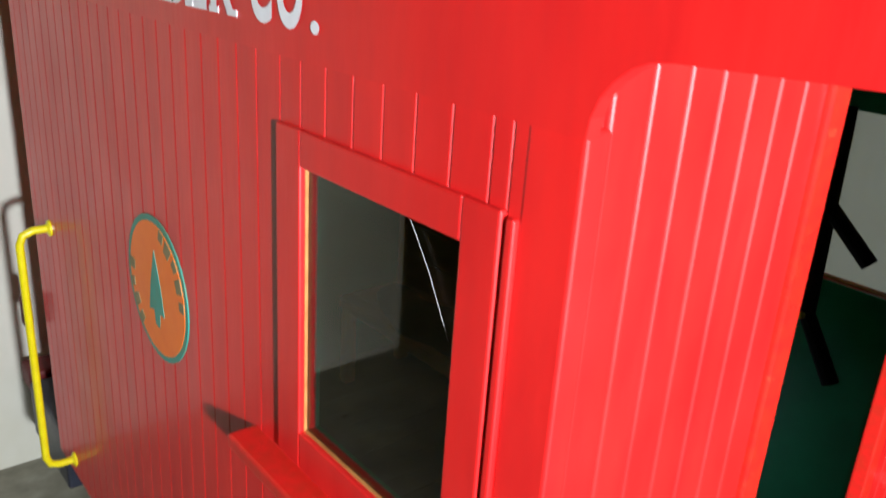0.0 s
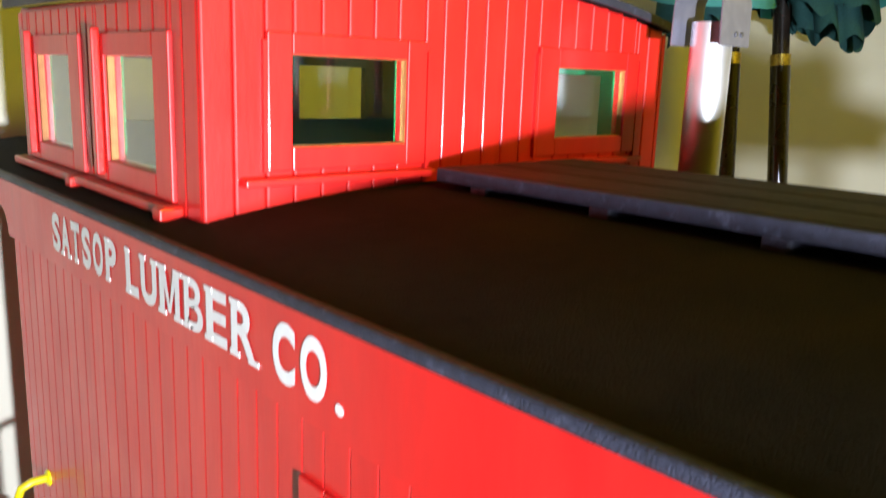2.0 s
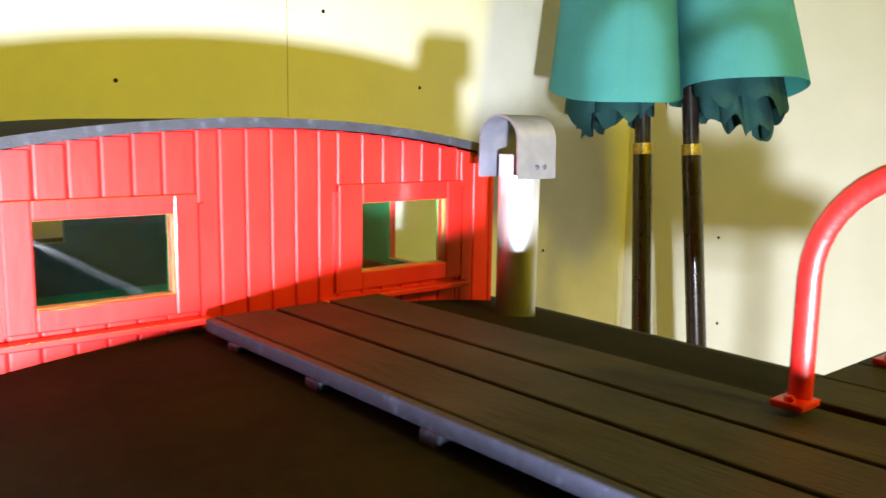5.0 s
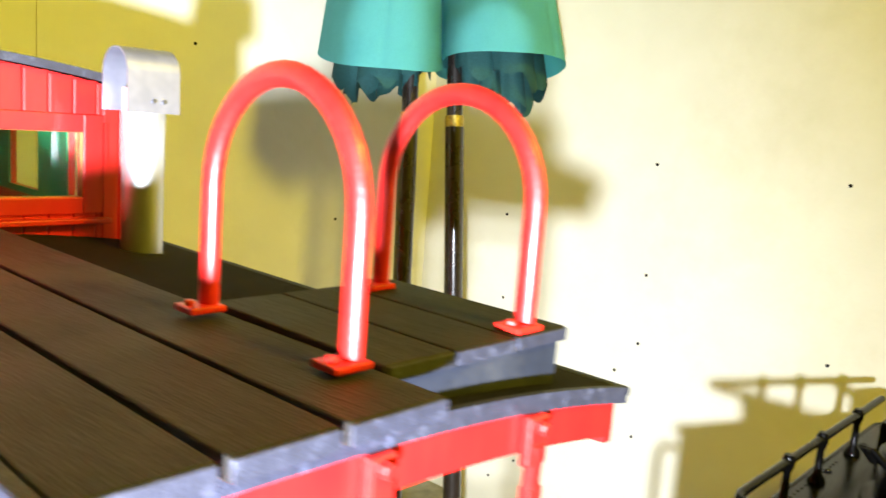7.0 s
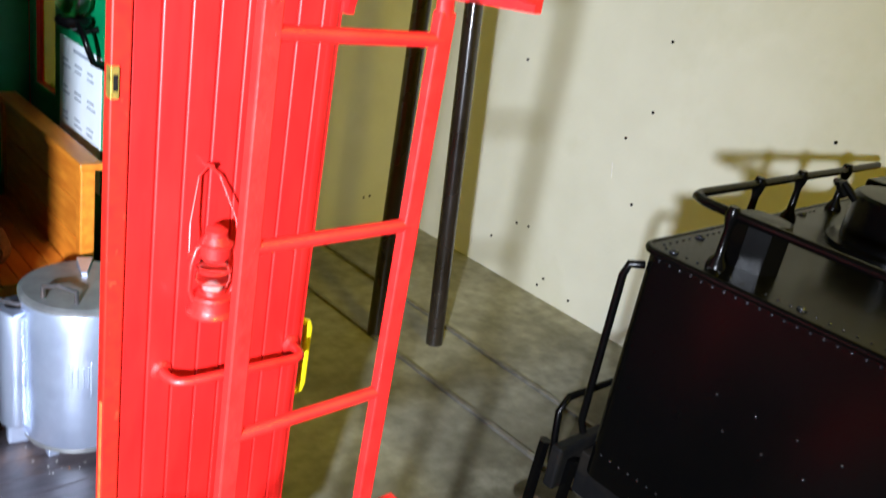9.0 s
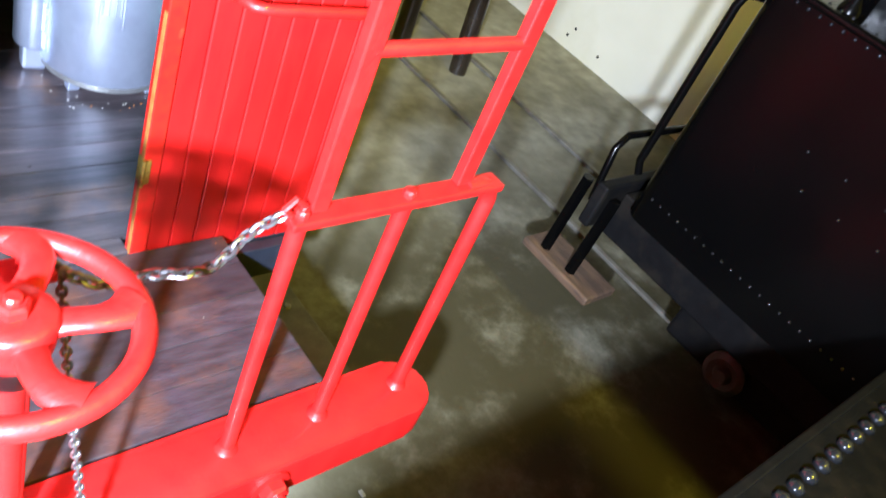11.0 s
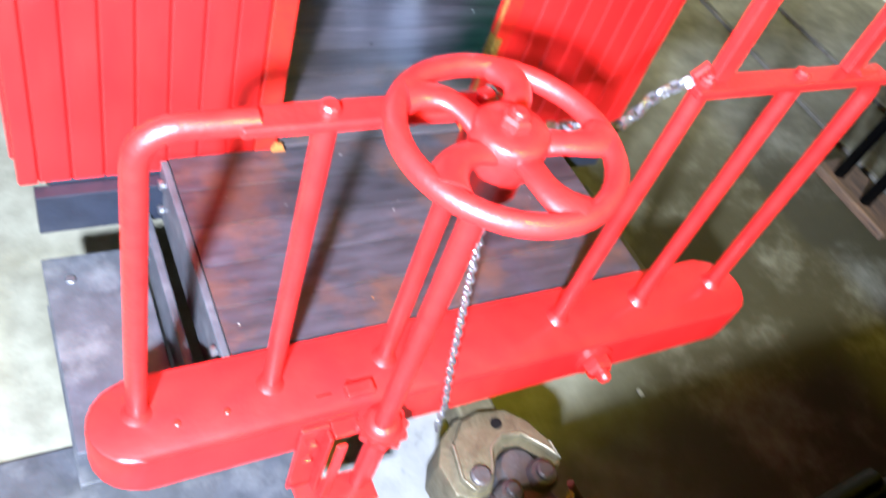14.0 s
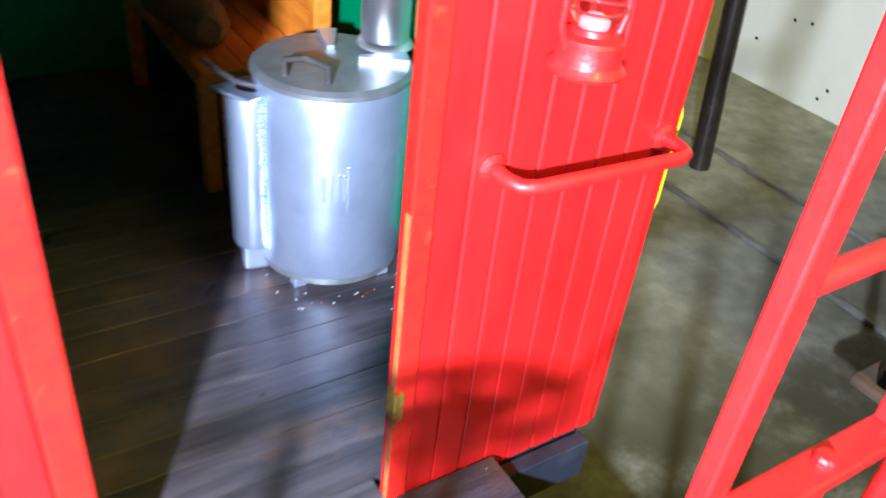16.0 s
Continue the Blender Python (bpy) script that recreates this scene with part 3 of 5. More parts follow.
for x0, x1 in ((DX0 - 0.014, DX0 + 0.004), (DX1 - 0.0012, DX1 + 0.014)):
    part("door_jamb", box(bmesh.new(), x0, x1, YN - 0.003, YN + 0.0085, ZB + 0.002, 0.778, 0.0015), REDWEAR, end)
part("bare_edge", box(bmesh.new(), DX1 - 0.0017, DX1 - 0.0010, YN - 0.0022, YN + 0.002, ZB + 0.010, 0.430), RAWWOOD, end, "thin bare wood edge of the jamb")
part("splinter", prism(bmesh.new(), [(DX0 - 0.001, 0.1975), (DX0 + 0.010, 0.1975), (DX0 + 0.008, 0.2035), (DX0 + 0.002, 0.2050)], "y", YN - 0.0075, YN - 0.0035), RAWWOOD, end, "chipped bare wood at the foot of the jamb")
part("latch_plate", box(bmesh.new(), DX1 - 0.0015, DX1 + 0.005, YN - 0.005, YN + 0.004, 0.688, 0.712, 0.0006), BRASS, end, "small brass latch plate")
part("latch_keeper", box(bmesh.new(), DX1 + 0.0005, DX1 + 0.0035, YN - 0.0056, YN, 0.694, 0.706), BLACKDULL, end)
for z in (0.288,):
    hg = part("hinge", box(bmesh.new(), DX1 - 0.0022, DX1 + 0.0045, YN - 0.0048, YN + 0.006, z - 0.012, z + 0.012, 0.0006), BRASS, end, "small tarnished brass hinge")
    part("hinge_pin", tube(bmesh.new(), [(DX1 - 0.002, YN - 0.005, z - 0.013), (DX1 - 0.002, YN - 0.005, z + 0.013)], 0.0018, 8), BRASS, hg)
part("inner_lining", slab(bmesh.new(), "y", YN + 0.009, YN + 0.012, [XL + 0.0165, DX0 - 0.002, DX1 + 0.003, XR - 0.0165], [0.198, 0.778, 0.82], lambda u, z: not (DX0 - 0.002 < u < DX1 + 0.003 and z < 0.778)), GREEN, end, "green painted inner lining")
bm = slab(bmesh.new(), "y", YF - 0.013, YF, [XL + 0.013, XR - 0.013], [ZB, 0.83], lambda u, z: True)
back = part("end_wall", bm, RED, cab)
part("inner_lining", box(bmesh.new(), XL + 0.017, XR - 0.017, YF - 0.017, YF - 0.013, 0.198, 0.82), GREEN, back, "green painted inner lining")

# roof, its edging and end boards
xs = [C + 0.295 * (-1 + 2 * i / 40) for i in range(41)]
RY = (-0.015, 1.205)
top = [(x, roof_z(x)) for x in xs]
CUP = (C - 0.262, C + 0.262, 0.562, 0.980)             # cupola x0 x1 y0 y1
bm = prism(bmesh.new(), top + [(x, z - 0.0075) for x, z in top[::-1]], "y", RY[0] + 0.004, CUP[2] + 0.004)
roof = part("roof", bm, ROOF, cab, "black tarred roof", smooth=30)
bm = bmesh.new()
prism(bm, top + [(x, z - 0.0075) for x, z in top[::-1]], "y", CUP[3] - 0.004, RY[1])
half = [p for p in top if p[0] < CUP[0] + 0.014]
prism(bm, half + [(x, z - 0.0075) for x, z in half[::-1]], "y", CUP[2] + 0.0041, CUP[3] - 0.0041)
half = [p for p in top if p[0] > CUP[1] - 0.014]
prism(bm, half + [(x, z - 0.0075) for x, z in half[::-1]], "y", CUP[2] + 0.0041, CUP[3] - 0.0041)
part("roof_end", bm, ROOF, roof, smooth=30)
for x in (xs[0], xs[-1]):
    part("edging", box(bmesh.new(), x - 0.004, x + 0.004, RY[0], RY[1], 0.8305, 0.8372, 0.002), EDGE, roof, "grey weathered edging strip")
bm = prism(bmesh.new(), [(x, z + 0.0012) for x, z in top] + [(x, z - 0.0092) for x, z in top[::-1]], "y", RY[0], RY[0] + 0.0045)
part("edging", bm, EDGE, roof, "grey weathered edging strip")
for y0, y1 in ((-0.0105, 0.0015), (1.185, 1.198)):
    xe = [C + 0.288 * (-1 + 2 * i / 30) for i in range(31)]
    poly = [(x, roof_z(x) - 0.0095) for x in xe] + [(x, roof_z(x) - 0.0345 + 0.002 * abs(x - C) / 0.288) for x in xe[::-1]]
    part("end_board", prism(bmesh.new(), poly, "y", y0, y1), RED, cab, "curved red board under the roof end")
clad(end, "y", YN - 0.001, DX0 - 0.016, DX1 + 0.016, PITCH * 0.93, 0.7785, 0.836, [], 0.0035, RED)

# running boards on the roof, with their bearers
walkway = part("running_board", box(bmesh.new(), 0.3955, 0.4030, -0.036, 0.542, 0.8745, 0.8855, 0.0015), EDGE, cab, "dark plank walkway along the roof")
for x0, x1 in ((0.4035, 0.4542), (0.4586, 0.5062), (0.5106, 0.5645)):
    bm = box(bmesh.new(), 0, x1 - x0, 0, 0.578, 0, 0.010, 0.0012)
    me = bpy.data.meshes.new("plank")
    bm.to_mesh(me)
    bm.free()
    me.materials.append(PLANK)
    piece("plank", me, Matrix.Translation((x0, -0.036, 0.876)), walkway)
for y in (0.022, 0.140, 0.258, 0.378, 0.492):
    part("bearer", box(bmesh.new(), 0.394, 0.560, y - 0.009, y + 0.009, 0.8605, 0.8755, 0.002), EDGE, walkway)
for x0, x1 in ((0.4035, 0.4542), (0.4586, 0.5062), (0.5106, 0.5645)):
    part("plank_end", box(bmesh.new(), x0 + 0.0003, x1 - 0.0003, -0.0385, -0.0362, 0.8765, 0.8855, 0.0008), EDGE, walkway, "pale worn end of the plank")
# the walkway dips a little towards the cupola
walkway.matrix_basis = Matrix.Translation((0, -0.041, 0.8805)) @ Matrix.Rotation(-0.0100, 4, "X") @ Matrix.Translation((0, 0.036, -0.886))
lateral = part("side_board", prism(bmesh.new(), [(0.567, 0.852), (0.709, 0.842), (0.709, 0.8725), (0.567, 0.8725)], "y", 0.003, 0.011), NAVY, cab, "short plank landing beside the roof walkway")
part("riser", prism(bmesh.new(), [(0.567, 0.852), (0.709, 0.842), (0.709, 0.8725), (0.567, 0.8725)], "y", 0.139, 0.146), NAVY, lateral)
part("riser", box(bmesh.new(), 0.7015, 0.709, 0.0115, 0.138, 0.847, 0.8725), NAVY, lateral)
for x0, x1 in ((0.567, 0.6135), (0.6150, 0.6625), (0.6640, 0.7115)):
    bm = box(bmesh.new(), 0, x1 - x0, 0, 0.148, 0, 0.009, 0.0012)
    me = bpy.data.meshes.new("plank")
    bm.to_mesh(me)
    bm.free()
    me.materials.append(PLANK)
    piece("plank", me, Matrix.Translation((x0, 0.000, 0.873)), lateral)
    part("plank_end", box(bmesh.new(), x0 + 0.001, x1 - 0.001, -0.0022, -0.0002, 0.874, 0.8815, 0.0006), EDGE, lateral)
# hooped grab irons on the landing
for x in (0.553, 0.682):
    z0, r = 0.9515, 0.0610
    pts = [(x, 0.1305, 0.883), (x, 0.1305, 0.915)] + [(x, 0.0695 + r * math.cos(radians(a)), z0 + r * math.sin(radians(a))) for a in range(0, 181, 9)] + [(x, 0.0085, 0.915), (x, 0.0085, 0.883)]
    hoop = part("hoop_rail", tube(bmesh.new(), pts, 0.0066, 12, flat=0.8), REDSTEEL, cab, "arched red steel grab rail", smooth=40)
    for y in (0.1305, 0.0085):
        part("foot", box(bmesh.new(), x - 0.016, x + 0.006, y - 0.009, y + 0.009, 0.8822, 0.8862, 0.001), REDWEAR, hoop)
        bolt(hoop, (x - 0.0115, y, 0.8862), "z", 0.003, 0.003, REDWEAR)

# flue on the roof
FX, FY = 0.690, 0.482
bm = lathe(bmesh.new(), [(0.0195, 0.838), (0.0195, 1.004), (0.0175, 1.004), (0.0175, 0.86)], FX, FY, 32)
flue = part("flue_pipe", bm, PIPE, cab, "bright round steel flue pipe", smooth=40)
outer = [(FY - 0.0265, 0.982)] + [(FY - 0.0255 * math.cos(radians(a)), 1.019 + 0.022 * math.sin(radians(a))) for a in range(0, 181, 12)] + [(FY + 0.0265, 0.982)]
inner = [(y + (0.0014 if y < FY else -0.0014), z - (0.0016 if z > 1.0195 else 0)) for y, z in outer]
bm = prism(bmesh.new(), outer + inner[::-1], "x", FX - 0.029, FX + 0.022)
cowl = part("flue_cowl", bm, GALV, flue, "bent galvanised sheet cowl", smooth=35)
for dx in (-0.004, 0.006):
    bolt(cowl, (FX + dx, FY - 0.0265, 0.993), "-y", 0.0022, 0.002, ZINC, seg=8)

# cupola
def cup_z(x):
    return 0.997 + 0.028 * (1 - ((x - C) / 0.262) ** 2)


W1, W2 = (0.278, 0.382, 0.892, 0.957), (2 * C - 0.382, 2 * C - 0.278, 0.892, 0.957)
F1, F2 = (0.258, 0.402, 0.875, 0.972), (2 * C - 0.408, 2 * C - 0.258, 0.875, 0.975)
cx = [CUP[0] + 0.004, W1[0], W1[1], W2[0], W2[1], CUP[1] - 0.004]
bm = slab(bmesh.new(), "y", CUP[2] + 0.003, CUP[2] + 0.012, cx, [0.80, 0.892, 0.957, 0.995], lambda u, z: not ((W1[0] < u < W1[1] or W2[0] < u < W2[1]) and 0.892 < z < 0.957))
xa = [CUP[0] + 0.004 + (CUP[1] - CUP[0] - 0.008) * i / 24 for i in range(25)]
prism(bm, [(x, cup_z(x)) for x in xa] + [(x, 0.9951) for x in xa[::-1]], "y", CUP[2] + 0.003, CUP[2] + 0.012)
cup = part("cupola_front", bm, RED, cab, "red boarded front of the cupola")
clad(cup, "y", CUP[2], CUP[0], CUP[1], PITCH * 0.96, 0.82, 0.99, [F1, F2], 0.003, RED, top=lambda u: cup_z(u) - 0.001)
bm = slab(bmesh.new(), "y", CUP[2] + 0.012, CUP[2] + 0.0145, cx, [0.86, 0.892, 0.957, 0.995], lambda u, z: not ((W1[0] < u < W1[1] or W2[0] < u < W2[1]) and 0.892 < z < 0.957))
part("lining", bm, GREEN, cup, "green painted inner lining")
for W, F in ((W1, F1), (W2, F2)):
    fr = part("window_frame", ring_frame(bmesh.new(), "y", CUP[2] - 0.003, CUP[2] + 0.003, F, W), RED, cup)
    part("rebate", ring_frame(bmesh.new(), "y", CUP[2] - 0.0005, CUP[2] + 0.006, (W[0] - 0.0008, W[1] + 0.0008, W[2] - 0.0008, W[3] + 0.0008), (W[0] + 0.0004, W[1] - 0.0004, W[2] + 0.0004, W[3] - 0.0004), 0), RAWWOOD, cup, "bare wood edge round the glass")
    gl = part("pane", box(bmesh.new(), W[0], W[1], CUP[2] + 0.0022, CUP[2] + 0.0034, W[2], W[3]), PANE, cup)
    gl.visible_shadow = False
    part("trim", box(bmesh.new(), F[0] - 0.0035, F[0] - 0.0003, CUP[2] - 0.0034, CUP[2], F[2], F[3] - 0.006), RED, cup)
    part("trim", box(bmesh.new(), F[1] + 0.0003, F[1] + 0.0045, CUP[2] - 0.0034, CUP[2], F[2] - 0.004, F[3] - 0.008), RED, cup)
    part("window_sill", box(bmesh.new(), F[0] - 0.022, F[1] + 0.006, CUP[2] - 0.012, CUP[2] + 0.001, 0.8655, 0.8712, 0.0012), RED, cup)
SWS = ((0.634, 0.733, 0.868, 0.952), (0.820, 0.922, 0.868, 0.952))
for x0, x1, keep in ((CUP[0] + 0.003, CUP[0] + 0.012, True), (CUP[1] - 0.012, CUP[1] - 0.003, False)):
    bm = slab(bmesh.new(), "x", x0, x1, [CUP[2] + 0.0125, .634, .733, .820, .922, CUP[3]], [0.82, .868, .952, 0.996], lambda u, z: not ((.634 < u < .733 or .82 < u < .922) and .868 < z < .952))
    sd = part("cupola_side", bm, RED, cab)
    a, b = (x1, x1 + 0.0025) if keep else (x0 - 0.0025, x0)
    bm = slab(bmesh.new(), "x", a, b, [CUP[2] + 0.015, .634, .733, .820, .922, CUP[3] - 0.01], [0.86, .868, .952, 0.996], lambda u, z: not ((.634 < u < .733 or .82 < u < .922) and .868 < z < .952))
    part("lining", bm, GREEN, sd, "green painted inner lining")
    for W in SWS:
        F = (W[0] - 0.028, W[1] + 0.026, W[2] - 0.018, W[3] + 0.018)
        gl = part("pane", box(bmesh.new(), (CUP[0] + 0.0022) if keep else x0 + 0.003, (CUP[0] + 0.0034) if keep else x0 + 0.0042, *W), PANE, sd)
        gl.visible_shadow = False
        if keep:
            part("window_frame", ring_frame(bmesh.new(), "x", CUP[0] - 0.003, CUP[0] + 0.003, F, W), RED, sd)
            part("rebate", box(bmesh.new(), CUP[0] - 0.0005, CUP[0] + 0.006, W[1] - 0.0035, W[1] + 0.0008, W[2] + 0.0005, W[3] - 0.0005), RAWWOOD, sd, "bare wood edge beside the glass")
            part("trim", box(bmesh.new(), CUP[0] - 0.010, CUP[0] - 0.003, W[1] + 0.004, W[1] + 0.012, W[2] - 0.012, W[3] + 0.022, 0.0015), REDWEAR, sd)
    if keep:
        clad(sd, "x", CUP[0], CUP[2] + 0.0035, CUP[3], PITCH * 0.96, 0.828, 0.992, [(W[0] - 0.028, W[1] + 0.026, W[2] - 0.018, W[3] + 0.018) for W in SWS], 0.003, RED)
        for y0, y1 in ((0.596, 0.790), (0.795, 0.975)):
            part("window_sill", box(bmesh.new(), CUP[0] - 0.014, CUP[0] + 0.002, y0, y1, 0.8425, 0.8495, 0.0015), REDWEAR, sd)
        for y in (0.600, 0.792):
            part("sill_end", box(bmesh.new(), CUP[0] - 0.018, CUP[0], y - 0.007, y + 0.007, 0.8395, 0.8485, 0.0015), REDWEAR, sd)
BW = ((0.306, 0.410, 0.884, 0.952), (0.534, 0.638, 0.884, 0.952))
bm = slab(bmesh.new(), "y", CUP[3] - 0.01, CUP[3], [CUP[0] + 0.0125, .306, .410, .534, .638, CUP[1] - 0.0125], [0.82, .884, .952, 0.9950], lambda u, z: not ((.306 < u < .410 or .534 < u < .638) and .884 < z < .952))
prism(bm, [(x, cup_z(x)) for x in xa] + [(x, 0.9951) for x in xa[::-1]], "y", CUP[3] - 0.009, CUP[3] - 0.001)
cupback = part("cupola_back", bm, SHADEGREEN, cab, "green inner face of the cupola, coloured dark for its shade")
for W in BW:
    gl = part("pane", box(bmesh.new(), W[0], W[1], CUP[3] - 0.006, CUP[3] - 0.0048, W[2], W[3]), PANE, cupback)
    gl.visible_shadow = False
xo = [C + 0.270 * (-1 + 2 * i / 36) for i in range(37)]
def croof(x):
    return 1.0045 + 0.0285 * (1 - ((x - C) / 0.270) ** 2)
bm = prism(bmesh.new(), [(x, croof(x)) for x in xo] + [(x, croof(x) - 0.006) for x in xo[::-1]], "y", CUP[2] - 0.005, CUP[3] + 0.008)
cr = part("cupola_roof", bm, ROOF, cab, "black curved cupola roof", smooth=30)
part("edging", prism(bmesh.new(), [(x, croof(x) + 0.0008) for x in xo] + [(x, croof(x) - 0.0075) for x in xo[::-1]], "y", CUP[2] - 0.0085, CUP[2] - 0.0051), EDGE, cr, "grey weathered edging strip")
part("edging", box(bmesh.new(), xo[0] - 0.004, xo[0], CUP[2] - 0.0085, CUP[3] + 0.008, 0.9965, 1.0055, 0.001), EDGE, cr)

# floor, frame and platform
base = part("floor_frame", box(bmesh.new(), XL + 0.02, XR - 0.02, YN + 0.002, YF - 0.002, 0.140, 0.1805, 0.002), NAVY, cab, "dark steel underframe")
for k in range(23):
    y0 = YN + 0.0195 + k * 0.0335
    me = board_mesh(0.0334, XR - XL - 0.034, 0.006, INNER, 0.0006)
    m = Matrix.Translation((XL + 0.017, y0, 0.1965)) @ Matrix(((0, 0, 1, 0), (1, 0, 0, 0), (0, -1, 0, 0), (0, 0, 0, 1)))
    piece("floor_board", me, m, base)
part("sub_floor", box(bmesh.new(), XL + 0.0165, XR - 0.0165, YN + 0.0035, YF - 0.015, 0.1815, 0.1900), INNER, base)
part("threshold", box(bmesh.new(), DX0 + 0.0005, DX1 - 0.0005, YN - 0.0005, YN + 0.019, 0.1905, 0.1972, 0.001), INNER, base)
plat = part("platform", box(bmesh.new(), 0.3035, 0.6465, 0.0125, 0.1975, 0.150, 0.1875), NAVY, cab, "end platform with worn dark boards")
for k in range(5):
    me = board_mesh(0.0367, 0.349, 0.008, DECK, 0.0005)
    m = Matrix.Translation((0.3005, 0.0135 + k * 0.0368, 0.1970)) @ Matrix(((0, 0, 1, 0), (1, 0, 0, 0), (0, -1, 0, 0), (0, 0, 0, 1)))
    piece("deck_board", me, m, plat)

rf = random.Random(11)
for k in range(18):
    x, y, h = rf.uniform(0.31, 0.64), rf.uniform(0.02, 0.19), rf.uniform(0.0004, 0.0008)
    fleck = box(bmesh.new(), x - h, x + h, y - h * 0.6, y + h * 0.6, 0.1968, 0.1968 + h * 0.5)
    tagged(part("paint_fleck", fleck, rf.choice((LETTER, PALE, RAWWOOD))), "tiny pale paint fleck lying on the deck boards", "fleck", "flecks on the deck")

# the far platform, mostly hidden behind the body
far_plat = part("platform", box(bmesh.new(), C - 0.17, C + 0.17, YF + 0.002, 1.186, 0.150, 0.197, 0.002), NAVY, cab, "dark boarded end platform")
part("step_box", box(bmesh.new(), C - 0.268, C - 0.172, YF + 0.012, 1.180, 0.105, 0.190, 0.004), NAVY, far_plat)
part("step_box", box(bmesh.new(), C + 0.172, C + 0.268, YF + 0.012, 1.180, 0.105, 0.190, 0.004), NAVY, far_plat)
part("end_beam", box(bmesh.new(), C - 0.265, C + 0.265, 1.187, 1.240, 0.162, 0.1985, 0.006), BRICKRED, far_plat, "thick dull red end beam")

# end beam of the platform
bm = bmesh.new()
prism(bm, [(x, y) for x, y in arc(C - 0.236, -0.019, 0.029, 90, 270, 10) + arc(C + 0.236, -0.019, 0.029, -90, 90, 10)], "z", 0.162, 0.1985)
bmesh.ops.bevel(bm, geom=[e for e in bm.edges if abs(e.verts[0].co.z - e.verts[1].co.z) < 1e-5], offset=0.003, segments=2, profile=0.5, affect="EDGES")
beam = part("end_beam", bm, RED, cab, "thick red end beam with rounded ends", smooth=40)
nut = bolt(beam, (C + 0.096, -0.048, 0.181), "-y", 0.016, 0.004, REDSTEEL, "washer", seg=20)
bolt(nut, (C + 0.096, -0.052, 0.181), "-y", 0.0115, 0.009, REDSTEEL, "nut")
bolt(nut, (C + 0.096, -0.061, 0.181), "-y", 0.0055, 0.007, REDSTEEL, "bolt_end", seg=10)
nut = bolt(beam, (C - 0.088, -0.048, 0.181), "-y", 0.016, 0.004, REDSTEEL, "washer", seg=20)
bolt(nut, (C - 0.088, -0.052, 0.181), "-y", 0.0115, 0.009, REDSTEEL, "nut")
for x in (C - 0.215, C - 0.105, C - 0.185, C - 0.062):
    bolt(beam, (x, -0.028, 0.1985), "z", 0.0022, 0.0012, REDWEAR, "screw", seg=8)

# railing
ZR = 0.424
rail_l = part("railing", box(bmesh.new(), C - 0.195, C - 0.062, -0.0235, -0.0075, ZR - 0.003, ZR + 0.003, 0.0015), REDSTEEL, cab, "red steel platform railing")
rail_r = part("railing", box(bmesh.new(), C + 0.064, C + 0.2365, -0.0235, -0.0075, ZR - 0.003, ZR + 0.003, 0.0015), REDSTEEL, cab, "red steel platform railing")
for rail, s in ((rail_l, -1), (rail_r, 1)):
    xo_, r = C + s * 0.236, 0.018
    pts = [(xo_, -0.015, 0.199), (xo_, -0.015, ZR - r)] + [(xo_ - s * r * (1 - math.cos(radians(a))), -0.015, ZR - r + r * math.sin(radians(a))) for a in range(15, 91, 15)] + [(xo_ - s * (0.05 if s < 0 else 0.03), -0.0155, ZR)]
    part("post", tube(bmesh.new(), pts, 0.0062, 12), REDSTEEL, rail, smooth=50)
    for d in (0.154, 0.0735):
        part("post", tube(bmesh.new(), [(C + s * d, -0.015, 0.199), (C + s * d, -0.015, ZR - 0.003)], 0.0058, 12), REDSTEEL, rail, smooth=50)
        bolt(rail, (C + s * d, -0.0155, ZR + 0.003), "z", 0.0048, 0.0045, REDSTEEL, seg=10)
    for d in (0.236, 0.154, 0.0735):
        part("weld", lathe(bmesh.new(), [(0.0092, 0.1985), (0.0075, 0.2005), (0.006, 0.2035)], C + s * d, -0.015, 14), REDSTEEL, rail, smooth=60)
bm = tube(bmesh.new(), [(C + 0.066, -0.0155, ZR + 0.004), (C + 0.060, -0.0155, ZR + 0.010), (C + 0.066, -0.0155, ZR + 0.016), (C + 0.074, -0.0155, ZR + 0.010), (C + 0.072, -0.0155, ZR + 0.004)], 0.0022, 6)
part("chain_eye", bm, REDSTEEL, rail_r)

# safety chain and coupler chain
n = 14
sag = [(C + 0.062 - 0.132 * i / n, -0.0155 + 0.004 * math.sin(i), ZR + 0.006 - 0.030 * (1 - (2 * i / n - 1) ** 2)) for i in range(n + 1)]
part("chain", chain(bmesh.new(), sag, 0.0095, 0.0014), ZINC, cab, "bright zinc safety chain")
drop = [(C - 0.060, -0.019, ZR), (C - 0.056, -0.026, 0.37), (C - 0.050, -0.036, 0.30), (C - 0.042, -0.046, 0.22), (C - 0.037, -0.053, 0.178), (C - 0.037, -0.056, 0.150)]
part("chain", chain(bmesh.new(), drop, 0.0068, 0.00105), ZINC, cab, "thin zinc chain hanging to the coupler")

# hand brake: wheel, shaft, ratchet and bracket
WX, WY, WZ = 0.3755, -0.0670, 0.4510
ringpts = [(WX + 0.0488 * math.cos(2 * math.pi * k / 48), WY + 0.0488 * math.sin(2 * math.pi * k / 48), WZ) for k in range(48)]
wheel = part("brake_wheel", tube(bmesh.new(), ringpts, 0.0052, 14, closed=True), REDSTEEL, cab, "red cast hand brake wheel with five spokes", smooth=60)
